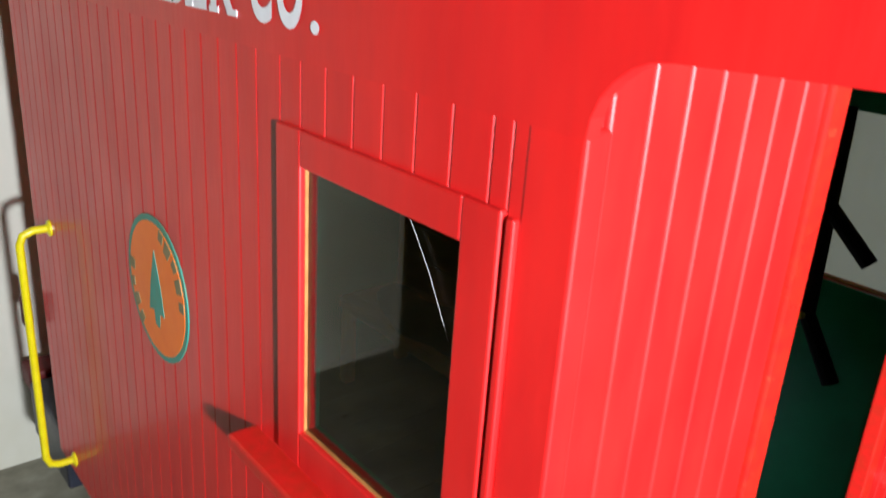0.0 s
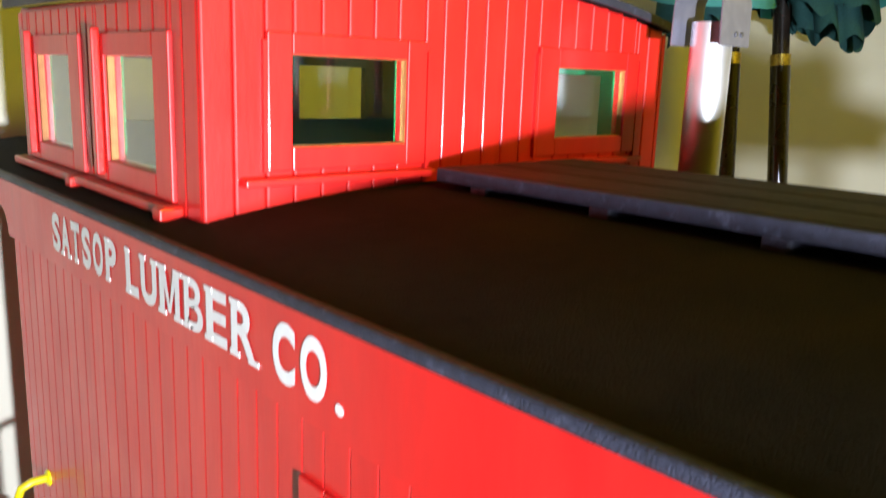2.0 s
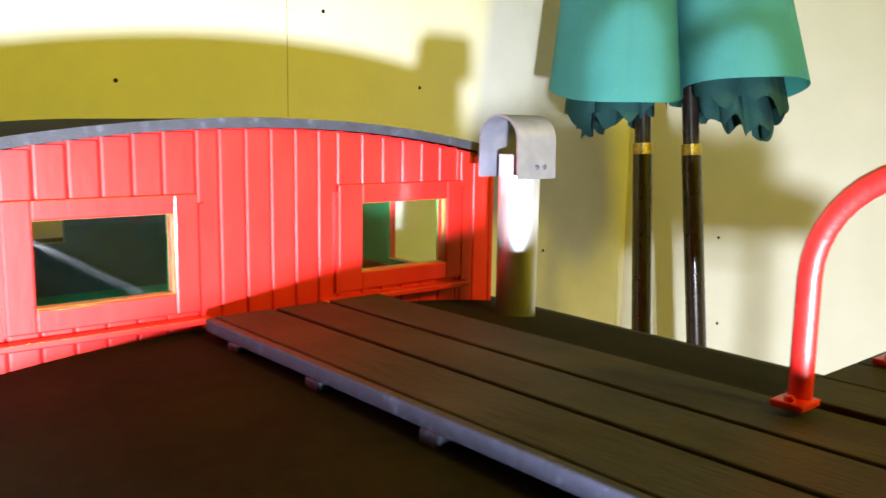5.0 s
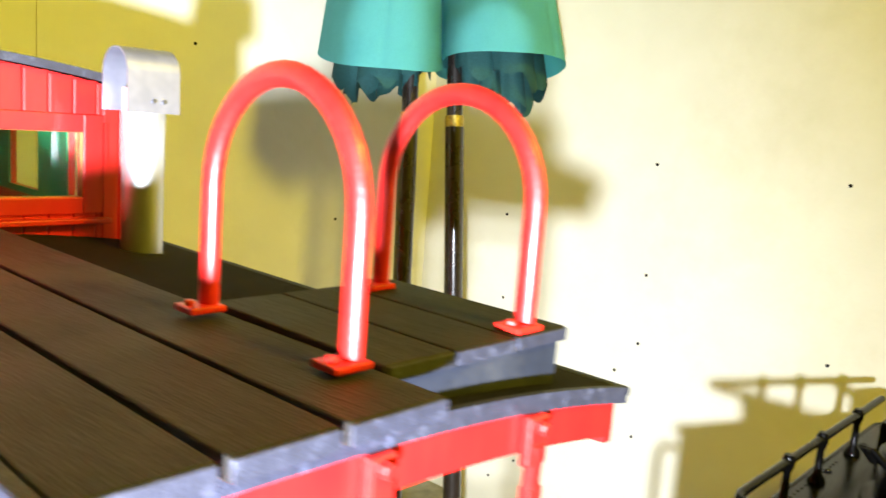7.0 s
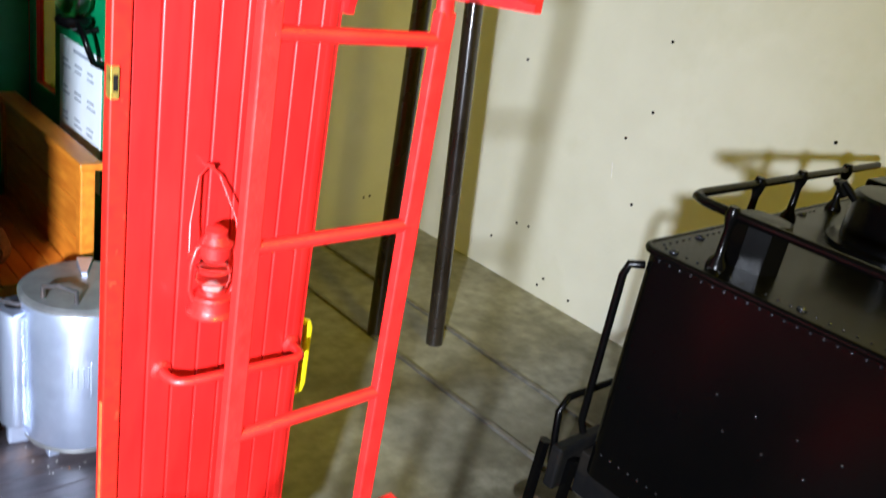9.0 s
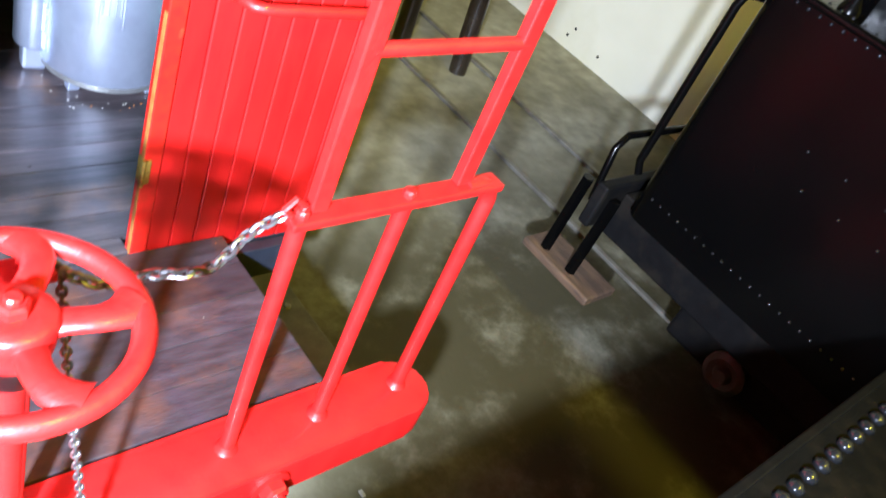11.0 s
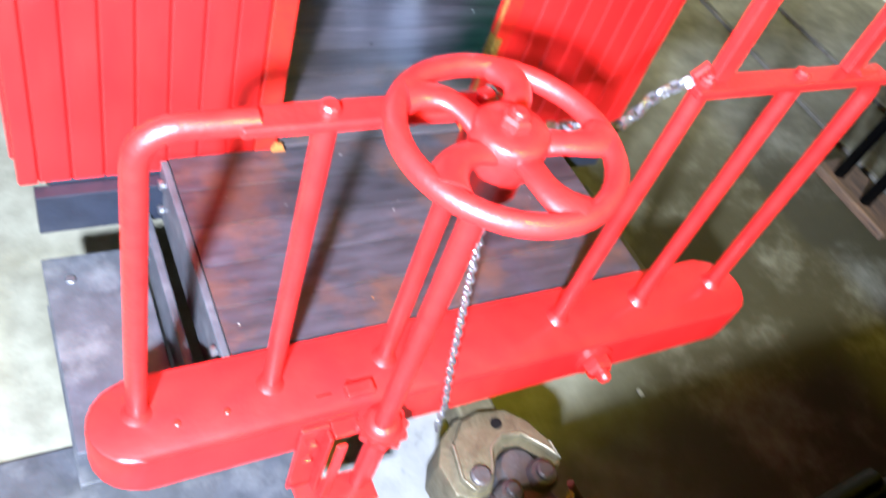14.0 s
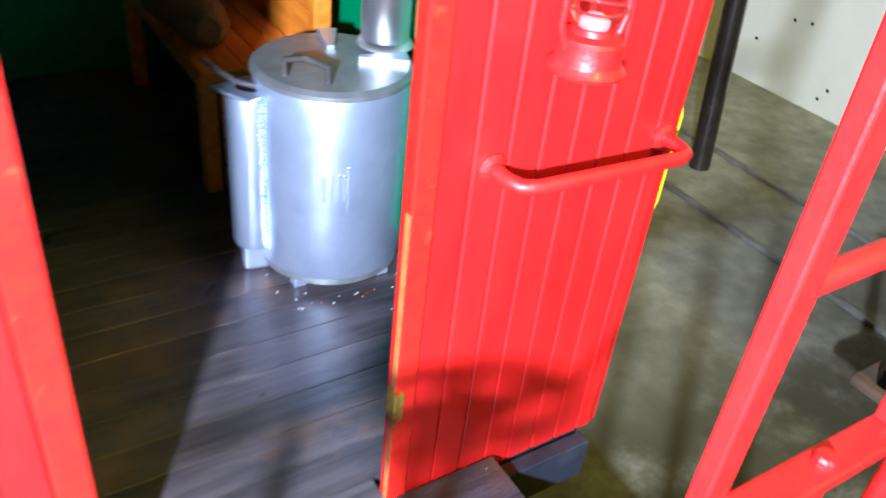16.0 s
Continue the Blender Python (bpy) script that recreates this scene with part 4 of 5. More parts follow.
for k in range(5):
    a = radians(-6 + 72 * k)
    pts, rad = [], []
    for i in range(13):
        u = i / 12
        rr = 0.006 + u * 0.0410
        sw = a - 0.20 * math.sin(u * math.pi)
        pts.append((WX + rr * math.cos(sw), WY + rr * math.sin(sw), WZ - 0.004 * (1 - u) ** 2 + 0.0030 * math.sin(u * math.pi)))
        rad.append(0.0094 - 0.0030 * math.sin(u * math.pi) ** 0.8 + 0.0012 * u ** 6)
    part("spoke", tube(bmesh.new(), pts, 0.009, 14, flat=0.58, radii=rad, up=(0, 0, 1)), REDSTEEL, wheel, smooth=60)
part("hub", lathe(bmesh.new(), [(0.0115, WZ - 0.028), (0.0125, WZ - 0.026), (0.0125, WZ - 0.016), (0.0160, WZ - 0.011), (0.0172, WZ - 0.003), (0.0172, WZ + 0.0050), (0.0155, WZ + 0.0072), (0.009, WZ + 0.0080)], WX, WY, 24), REDSTEEL, wheel, smooth=50)
bolt(wheel, (WX, WY, WZ + 0.0078), "z", 0.0068, 0.0055, REDSTEEL, "nut")
bolt(wheel, (WX, WY, WZ + 0.0132), "z", 0.0036, 0.0028, REDSTEEL, "bolt_end", seg=10)
SHX, SHY = 0.3795, -0.0615                     # foot of the shaft, which leans a little
shaft = part("brake_shaft", tube(bmesh.new(), [(SHX, SHY, 0.112), (WX, WY, WZ - 0.01)], 0.0066, 14), REDSTEEL, cab, smooth=50)
teeth = []
for k in range(24):
    a = 2 * math.pi * k / 24
    r = 0.0180 if k % 2 else 0.0152
    teeth.append((SHX + r * math.cos(a), SHY + r * math.sin(a)))
part("ratchet", prism(bmesh.new(), teeth, "z", 0.1915, 0.1965), REDSTEEL, shaft)
part("collar", lathe(bmesh.new(), [(0.0135, 0.1965), (0.012, 0.2005), (0.009, 0.2035)], SHX, SHY, 20), REDSTEEL, shaft, smooth=50)
part("pawl", box(bmesh.new(), SHX - 0.018, SHX + 0.002, SHY + 0.020, SHY + 0.030, 0.1985, 0.2045, 0.0015), REDSTEEL, shaft)
bracket = part("brake_bracket", box(bmesh.new(), 0.329, 0.3485, -0.0515, -0.0482, 0.1085, 0.1905, 0.001), REDSTEEL, cab, "open red steel bracket under the brake shaft")
part("plate", box(bmesh.new(), 0.333, 0.390, -0.078, -0.0517, 0.1085, 0.1115, 0.001), REDSTEEL, bracket)
part("plate", box(bmesh.new(), 0.3455, 0.3485, -0.0600, -0.0517, 0.1117, 0.1873, 0.001), REDSTEEL, bracket)
part("plate", box(bmesh.new(), 0.3865, 0.3895, -0.0600, -0.0517, 0.1117, 0.1873, 0.001), REDSTEEL, bracket)
part("plate", box(bmesh.new(), 0.3487, 0.3895, -0.0600, -0.0482, 0.1875, 0.1905, 0.001), REDSTEEL, bracket)
part("strap", box(bmesh.new(), 0.3487, 0.3560, -0.0660, -0.0635, 0.1117, 0.1873, 0.001), REDSTEEL, bracket)
part("strap", box(bmesh.new(), 0.3835, 0.3880, -0.0660, -0.0635, 0.1117, 0.1873, 0.001), REDSTEEL, bracket)
for z in (0.152, 0.174):
    bolt(bracket, (0.3375, -0.0515, z), "-y", 0.0038, 0.004, REDSTEEL)
for x in (0.343, 0.362):
    part("slot", box(bmesh.new(), x, x + 0.011, -0.0335, -0.0322, 0.1982, 0.1988), BLACKDULL, beam)

# coupler and hose
KX = 0.480
bm = box(bmesh.new(), KX - 0.016, KX + 0.016, -0.07, 0.02, 0.112, 0.138, 0.003)
coupler = part("coupler", bm, BRONZE, cab, "dirty bronze knuckle coupler")
head = [(0.430, -0.078), (0.440, -0.060), (0.456, -0.049), (0.473, -0.045), (0.498, -0.050), (0.514, -0.066), (0.523, -0.088), (0.524, -0.104), (0.515, -0.107), (0.509, -0.092), (0.498, -0.080), (0.484, -0.077), (0.474, -0.083), (0.468, -0.098), (0.460, -0.109), (0.446, -0.112), (0.433, -0.103)]
bm = prism(bmesh.new(), head, "z", 0.098, 0.1400)
bmesh.ops.bevel(bm, geom=bm.edges[:], offset=0.0025, segments=2, profile=0.5, affect="EDGES", clamp_overlap=True)
part("head", bm, BRONZE, coupler, smooth=40)
plate = [(0.444, -0.070), (0.458, -0.054), (0.474, -0.050), (0.496, -0.054), (0.510, -0.068), (0.519, -0.088), (0.520, -0.102), (0.513, -0.090), (0.500, -0.076), (0.484, -0.0725), (0.471, -0.080), (0.4645, -0.096), (0.456, -0.106), (0.446, -0.106), (0.440, -0.096)]
bm = prism(bmesh.new(), plate, "z", 0.1402, 0.1465)
bmesh.ops.bevel(bm, geom=[e for e in bm.edges if e.verts[0].co.z > 0.146 and e.verts[1].co.z > 0.146], offset=0.0016, segments=2, profile=0.5, affect="EDGES", clamp_overlap=True)
cover = part("cover_plate", bm, BRONZE, coupler, "worn bronze cover plate with a pin hole", smooth=40)
# rim in paler bronze, painted for the bright sheen along the plate edge
part("lip", tube(bmesh.new(), [(x, y, 0.1462) for x, y in plate[5:] + plate[:1]], 0.0013, 8), BRONZESHEEN, cover, "paler rim for the sheen on the plate edge", smooth=60)
part("knuckle", lathe(bmesh.new(), [(0.0150, 0.104), (0.0165, 0.108), (0.0165, 0.134), (0.014, 0.1385), (0.006, 0.1395)], 0.490, -0.097, 24), CASTGREY, coupler, "grey cast iron knuckle", smooth=40)
part("knuckle_lug", lathe(bmesh.new(), [(0.0115, 0.108), (0.0125, 0.111), (0.0125, 0.140), (0.010, 0.1435), (0.004, 0.1445)], 0.504, -0.108, 20), CASTGREY, coupler, smooth=40)
part("knuckle_lug", lathe(bmesh.new(), [(0.0095, 0.108), (0.0105, 0.111), (0.0105, 0.138), (0.008, 0.1415), (0.003, 0.1425)], 0.474, -0.113, 20), CASTGREY, coupler, smooth=40)
for x, y, r, z in ((0.453, -0.098, 0.0078, 0.1465), (0.504, -0.108, 0.0068, 0.1440), (0.474, -0.113, 0.0052, 0.1420)):
    bolt(coupler, (x, y, z), "z", r, 0.004, CASTGREY, "pin", seg=16)
bolt(coupler, (0.484, -0.063, 0.1463), "z", 0.0048, 0.0008, BLACKDULL, "pin_hole", seg=14)

# steps beside the platform
for s in (-1, 1):
    q = lambda x: C + s * (C - x)                     # mirrored left to right
    a, b = sorted((q(0.203), q(0.276)))
    step = part("step", box(bmesh.new(), a, b, 0.012, 0.185, 0.106, 0.112, 0.0012), STEPGREY, cab, "scuffed dark grey step tread")
    a, b = sorted((q(0.203), q(0.276)))
    part("tread", box(bmesh.new(), a, b, 0.02, 0.190, 0.040, 0.046, 0.0012), STEPGREY, step)
    a, b = sorted((q(0.279), q(0.2855)))
    part("stringer", box(bmesh.new(), a, b, 0.010, 0.190, 0.036, 0.150, 0.0015), STEPGREY, step)
    a, b = sorted((q(0.2945), q(0.3003)))
    part("side_plate", box(bmesh.new(), a, b, 0.0128, 0.1972, 0.140, 0.1955, 0.0012), STEPGREY, step)
    for y, z in ((0.182, 0.184), (0.182, 0.156), (0.024, 0.186)):
        bolt(step, (q(0.2942), y, z), "-x", 0.0045, 0.004, ZINC, seg=10)
    for y, z in ((0.165, 0.138), (0.165, 0.120)):
        bolt(step, (q(0.2788), y, z), "-x", 0.0042, 0.004, ZINC, seg=10)
    for y in (0.160, 0.152):
        bolt(step, (q(0.221 if y > 0.155 else 0.268), y, 0.112), "z", 0.004, 0.0025, ZINC, seg=10)
    a, b = sorted((q(0.205), q(0.302)))
    part("bracket", box(bmesh.new(), a, b, 0.186, 0.199, 0.1405, 0.1795, 0.001), NAVY, step)

# running gear under the floor
for y in (0.28, 0.42, 0.80, 0.94):
    axle = part("axle", tube(bmesh.new(), [(C - 0.16, y, 0.067), (C + 0.16, y, 0.067)], 0.009, 12), BLACKDULL, cab)
    for s in (-1, 1):
        m = Matrix.Translation((C + s * 0.092, y, 0.067)) @ Matrix.Rotation(radians(90 * s), 4, "Y")
        part("wheel", lathe(bmesh.new(), [(0.016, -0.012), (0.05, -0.012), (0.060, -0.008), (0.060, 0.010), (0.050, 0.012), (0.03, 0.007), (0.016, 0.013)], 0, 0, 32, m), BLACKDULL, axle, smooth=40)
for y in (0.35, 0.87):
    truck = part("truck_frame", box(bmesh.new(), C - 0.135, C + 0.135, y - 0.02, y + 0.02, 0.08, 0.142, 0.003), BLACKDULL, cab)
    for s in (-1, 1):
        part("side_frame", box(bmesh.new(), C + s * 0.145 - 0.008, C + s * 0.145 + 0.008, y - 0.10, y + 0.10, 0.052, 0.088, 0.004), BLACKDULL, truck)

# red grab rails on the end wall, yellow ones on the sides
def staple(p, q, out, r, parent, mat, name, label=""):
    p, q, out = Vector(p), Vector(q), Vector(out)
    d = (q - p).normalized()
    e = out.length * 0.45
    pts = [p, p + out * 0.55, p + out * 0.88 + d * e * 0.3, p + out + d * e, q + out - d * e, q + out * 0.88 - d * e * 0.3, q + out * 0.55, q]
    ob = part(name, tube(bmesh.new(), pts, r, 12), mat, parent, label, smooth=60)
    for c in (p, q):
        n_ = out.normalized()
        m = Matrix.Translation(c) @ n_.to_track_quat("Z", "Y").to_matrix().to_4x4()
        part("foot", lathe(bmesh.new(), [(r * 2.0, 0), (r * 2.0, 0.002), (r * 1.2, 0.004)], 0, 0, 12, m), mat, ob)
    return ob


staple((C + 0.139, YN, 0.448), (C + 0.270, YN, 0.443), (0, -0.027, 0), 0.0046, end, REDSTEEL, "grab_rail", "red steel grab rail")
staple((C - 0.268, YN, 0.458), (C - 0.122, YN, 0.456), (0, -0.027, 0), 0.0046, end, REDSTEEL, "grab_rail", "red steel grab rail")
for wallpart, x, o, low in ((side, XL, -0.023, 0.332), (far_side, XR, 0.019, 0.366)):
    for y, z0, z1, out_ in ((0.224, low, 0.450, o), (0.930, 0.206, 0.504, o * 1.4)):
        staple((x, y, z1), (x, y, z0), (out_, 0, 0), 0.0045, wallpart, YELLOW, "grab_rail", "bright yellow grab rail")
part("marker", box(bmesh.new(), XL - 0.018, XL - 0.006, 1.03, 1.045, 0.345, 0.385, 0.004), BRICKRED, cab, "dark red end marker")

# roof ladder
for x in (C + 0.081, C + 0.198):
    xs_ = x + 0.004
    st = part("ladder_rail", box(bmesh.new(), xs_ - 0.0062, xs_ + 0.0062, -0.0165, -0.0085, ZR + 0.003, 0.797, 0.0012), REDSTEEL, cab, "red flat steel roof ladder rail")
    part("neck", tube(bmesh.new(), [(xs_, -0.0125, 0.794), (xs_ - 0.001, -0.0130, 0.802), (x + 0.001, -0.0150, 0.812), (x, -0.0160, 0.824)], 0.0062, 10, flat=0.7, up=(0, 1, 0)), REDSTEEL, st, smooth=60)
    part("strap", box(bmesh.new(), x - 0.0085, x + 0.0085, -0.0185, -0.0107, roof_z(x) - 0.040, roof_z(x) - 0.010, 0.0025), REDSTEEL, st)
    bolt(st, (x, -0.0185, roof_z(x) - 0.017), "-y", 0.0045, 0.005, REDSTEEL, seg=8)
for z in (0.779, 0.660, 0.533):
    part("rung", tube(bmesh.new(), [(C + 0.087, -0.0125, z), (C + 0.203, -0.0125, z + 0.001)], 0.0044, 10), REDSTEEL, cab, smooth=50)

# ---------------- inside the caboose ----------------
SX, SY, SR = 0.648, 0.480, 0.0665
stove = thing("stove", (SX, SY, 0.197), "silver painted round iron stove on the floor", "stove")
body = part("drum", lathe(bmesh.new(), [(SR * 0.98, 0.214), (SR, 0.216), (SR, 0.385), (SR * 0.98, 0.388)], SX, SY, 48), SILVER, stove, smooth=40)
part("base_ring", lathe(bmesh.new(), [(SR * 0.95, 0.2065), (SR * 0.985, 0.2085), (SR * 0.985, 0.2138)], SX, SY, 40), LIDGREY, stove)
lid = part("lid", lathe(bmesh.new(), [(SR * 1.03, 0.388), (SR * 1.03, 0.392), (SR * 0.96, 0.395), (0.0, 0.396)], SX, SY, 48), LIDGREY, stove, "grey steel lid with a strap handle", smooth=30)
part("handle", tube(bmesh.new(), [(SX - 0.050, SY - 0.018, 0.396), (SX - 0.050, SY - 0.018, 0.409), (SX - 0.038, SY - 0.030, 0.413), (SX - 0.024, SY - 0.044, 0.409), (SX - 0.024, SY - 0.044, 0.396)], 0.0028, 8), CASTGREY, lid)
for a in (70, -20):
    m = Matrix.Translation((SX, SY, 0.395)) @ Matrix.Rotation(radians(a), 4, "Z")
    part("strap_hinge", prism(bmesh.new(), [(0.022, -0.003), (0.022, 0.003), (0.064, 0.009), (0.064, -0.009)], "z", 0.0, 0.0045), SILVER, lid).matrix_basis = m
for k in range(4):
    a = radians(35 + 90 * k)
    part("foot", box(bmesh.new(), SX + 0.055 * math.cos(a) - 0.006, SX + 0.055 * math.cos(a) + 0.006, SY + 0.055 * math.sin(a) - 0.006, SY + 0.055 * math.sin(a) + 0.006, 0.1968, 0.2064, 0.001), SILVER, stove)
m = Matrix.Translation((SX, SY, 0)) @ Matrix.Rotation(radians(170), 4, "Z")
chute = part("ash_chute", lathe(bmesh.new(), [(0.0195, 0.226), (0.021, 0.230), (0.021, 0.368), (0.0195, 0.372)], SR + 0.003, 0.0, 24, m), SILVER, stove, "welded round chute beside the drum", smooth=40)
m3 = m @ Matrix.Translation((SR + 0.004, 0, 0.374)) @ Matrix.Rotation(radians(38), 4, "Z") @ Matrix.Rotation(radians(-6), 4, "Y")
part("lip", box(bmesh.new(), -0.023, 0.023, -0.021, 0.021, -0.0015, 0.0015, 0.0008, m3), SILVER, chute, "square lip plate with a round hole")
part("hole", lathe(bmesh.new(), [(0.011, 0.0014), (0.011, 0.0020)], 0, 0, 20, m3), BLACKDULL, chute)
part("lever", tube(bmesh.new(), [m @ Vector((SR - 0.006, 0.006, 0.377)), m @ Vector((SR + 0.016, 0.010, 0.386)), m @ Vector((SR + 0.042, 0.014, 0.408))], 0.0024, 8), CASTGREY, chute)
part("chute_foot", box(bmesh.new(), SR - 0.008, SR + 0.016, -0.010, 0.010, 0.1968, 0.2258, 0.004, m), SILVER, chute)
bm = bmesh.new()
rw = random.Random(3)
for k in range(34):
    z = 0.230 + 0.142 * k / 33
    p = m @ Vector((SR - 0.004 + rw.uniform(-.0012, .0012), 0.0215, z))
    lathe(bm, [(0, p.z - 0.0042), (0.0038 + rw.uniform(-.0008, .0008), p.z), (0, p.z + 0.0042)], p.x, p.y, 7)
part("weld_seam", bm, SILVER, chute, "rough welded seam", smooth=60)
m2 = Matrix.Translation((SX, SY, 0)) @ Matrix.Rotation(radians(248), 4, "Z")
dr = part("fire_door", box(bmesh.new(), SR - 0.006, SR - 0.0008, -0.012, 0.012, 0.284, 0.330, 0.0006, m2), SILVER, stove)
for y0 in (-0.010, -0.004, 0.002, 0.007):
    part("rib", box(bmesh.new(), SR - 0.0012, SR + 0.0003, y0, y0 + 0.0022, 0.297, 0.323, 0.001, m2), SILVER, dr)
PX, PY = 0.706, 0.497
part("stovepipe", lathe(bmesh.new(), [(0.0255, 0.397), (0.0235, 0.401), (0.0215, 0.403), (0.0215, 0.836)], PX, PY, 28), PIPE, stove, smooth=40)
# crumbs of rust and ash by the stove
for k in range(22):
    bm = bmesh.new()
    a, d = rw.uniform(180, 340), SR + abs(rw.gauss(0.002, 0.013))
    x, y, s = SX + d * math.cos(radians(a)), SY + d * math.sin(radians(a)), rw.uniform(0.0004, 0.0009)
    box(bm, x - s, x + s, y - s * .7, y + s * .7, 0.1967, 0.1967 + s)
    tagged(part("ash_crumb", bm, rw.choice((LETTER, PALE, RAWWOOD))), "pale crumb of ash on the dark floor", "crumb", "crumbs round the stove")

bench = thing("bench", (0.69, 0.72, 0.197), "varnished orange pine slatted bench along the green wall", "bench")
seat = part("seat", box(bmesh.new(), 0.575, 0.730, 0.62, 0.93, 0.318, 0.330, 0.002), ORANGEWOOD, bench)
for k in range(3):
    part("back_board", box(bmesh.new(), 0.694, 0.705, 0.6238, 0.9308, 0.3305 + k * 0.0505, 0.3795 + k * 0.0505, 0.0015), ORANGEWOOD, bench)
for k in range(5):
    part("seat_board", box(bmesh.new(), 0.577 + k * 0.0232, 0.599 + k * 0.0232, 0.618, 0.932, 0.3302, 0.3345, 0.001), ORANGEWOOD, bench)
part("end_post", box(bmesh.new(), 0.690, 0.7085, 0.608, 0.6235, 0.1975, 0.484, 0.002), ORANGEWOOD, bench)
part("end_post", box(bmesh.new(), 0.690, 0.7085, 0.931, 0.946, 0.1975, 0.484, 0.002), ORANGEWOOD, bench)
part("top_rail", box(bmesh.new(), 0.686, 0.716, 0.600, 0.950, 0.4845, 0.494, 0.002), ORANGEWOOD, bench)
part("leg", box(bmesh.new(), 0.577, 0.594, 0.622, 0.639, 0.1975, 0.3175, 0.002), ORANGEWOOD, bench)
part("leg", box(bmesh.new(), 0.577, 0.594, 0.911, 0.928, 0.1975, 0.3175, 0.002), ORANGEWOOD, bench)
for k in range(4):
    part("front_slat", box(bmesh.new(), 0.597, 0.688, 0.6205, 0.6255, 0.2 + k * 0.0295, 0.2275 + k * 0.0295, 0.001), ORANGEWOOD, bench)
bench.matrix_basis = Matrix.Translation((0.69, 0.724, 0.197))
sack = thing("sack", (0.60, 0.74, 0.33), "rolled brown sackcloth lying on the bench", "sack")
pts = [(0.60 + 0.006 * math.sin(i), 0.66 + 0.026 * i, 0.358 + 0.003 * math.cos(2 * i)) for i in range(9)]
part("roll", tube(bmesh.new(), pts, 0.028, 14, radii=[0.012, 0.024, 0.027, 0.028, 0.027, 0.028, 0.027, 0.024, 0.012]), BURLAP, sack, smooth=60)

notice = thing("notice", (0.733, 0.75, 0.55), "white printed timetable sheet pinned to the green wall", "notice")
sheet = part("sheet", box(bmesh.new(), XR - 0.0175, XR - 0.0165, 0.690, 0.845, 0.418, 0.606), PAPER, notice)
rn = random.Random(8)
for col in range(3):
    for row in range(4):
        for l in range(2):
            y0, z, wide = 0.832 - col * 0.047, 0.574 - row * 0.038 - l * 0.0085, rn.uniform(0.019, 0.032)
            part("text_bar", box(bmesh.new(), XR - 0.0179, XR - 0.0175, y0 - wide, y0, z, z + 0.0030), INK, notice)
part("text_bar", box(bmesh.new(), XR - 0.0179, XR - 0.0175, 0.725, 0.790, 0.592, 0.5965), INK, notice)
part("text_bar", box(bmesh.new(), XR - 0.0179, XR - 0.0175, 0.740, 0.826, 0.4280, 0.4305), INK, notice)
frame_d = thing("lamp_bracket", (0.60, 0.36, 0.70), "black steel lamp bracket fixed to the inner wall", "bracket")
part("bar", tube(bmesh.new(), [(0.722, 0.344, 0.709), (0.722, 0.338, 0.510), (0.722, 0.300, 0.450)], 0.0082, 10), BLACKDULL, frame_d)
part("arm", tube(bmesh.new(), [(0.722, 0.338, 0.615), (0.722, 0.293, 0.575)], 0.0078, 10), BLACKDULL, frame_d)
part("knob", lathe(bmesh.new(), [(0, -0.004), (0.0035, -0.002), (0.0035, 0.002), (0, 0.004)], 0, 0, 12, Matrix.Translation((0.722, 0.338, 0.510)) @ Matrix.Translation((-0.010, 0, 0))), BRASS, frame_d, "small brass knob")
hung = thing("wall_lamp", (XR - 0.018, 0.700, 0.66), "small black wall lamp with an amber glass globe", "lamp")
LMX, LMY = 0.712, 0.705
part("bracket", tube(bmesh.new(), [(XR - 0.0172, LMY, 0.640), (LMX + 0.008, LMY, 0.636), (LMX, LMY, 0.642)], 0.0045, 8), BLACK, hung, smooth=60)
part("base", lathe(bmesh.new(), [(0.010, 0.640), (0.019, 0.644), (0.022, 0.650), (0.020, 0.655), (0.012, 0.657)], LMX, LMY, 24), BLACK, hung, smooth=40)
part("globe", lathe(bmesh.new(), [(0.011, 0.6572), (0.018, 0.664), (0.0205, 0.674), (0.018, 0.685), (0.011, 0.692)], LMX, LMY, 24), AMBER, hung, "amber glass globe", smooth=60)
part("cap", lathe(bmesh.new(), [(0.013, 0.6922), (0.016, 0.696), (0.008, 0.708), (0.003, 0.712)], LMX, LMY, 20), BLACK, hung, smooth=40)
part("cable", tube(bmesh.new(), [(LMX, LMY - 0.018, 0.650), (LMX, LMY - 0.034, 0.640), (LMX + 0.004, LMY - 0.042, 0.622), (LMX + 0.012, LMY - 0.036, 0.606), (XR - 0.0172, LMY - 0.034, 0.596)], 0.0042, 8), BLACK, hung, "thick black cable", smooth=60)

# ---------------- lantern on the end wall ----------------
LX, LY = 0.640, 0.174
lan = thing("lantern", (LX, LY, 0.5115), "small red railway lantern hanging from a nail", "lantern")
part("fount", lathe(bmesh.new(), [(0.0198, 0.5115), (0.0204, 0.5133), (0.0176, 0.5163), (0.0170, 0.5177), (0.0168, 0.5273), (0.0156, 0.5293), (0.0110, 0.5309), (0.0105, 0.5337)], LX, LY, 28), REDSTEEL, lan, smooth=24)
part("globe", lathe(bmesh.new(), [(0.0090, 0.5339), (0.0125, 0.5388), (0.0142, 0.5467), (0.0125, 0.5555), (0.0092, 0.5608)], LX, LY, 24), GLOBE, lan, "clear glass globe", smooth=60)
part("burner", lathe(bmesh.new(), [(0.006, 0.5335), (0.005, 0.5397), (0.002, 0.5423)], LX, LY, 12), LETTER, lan)
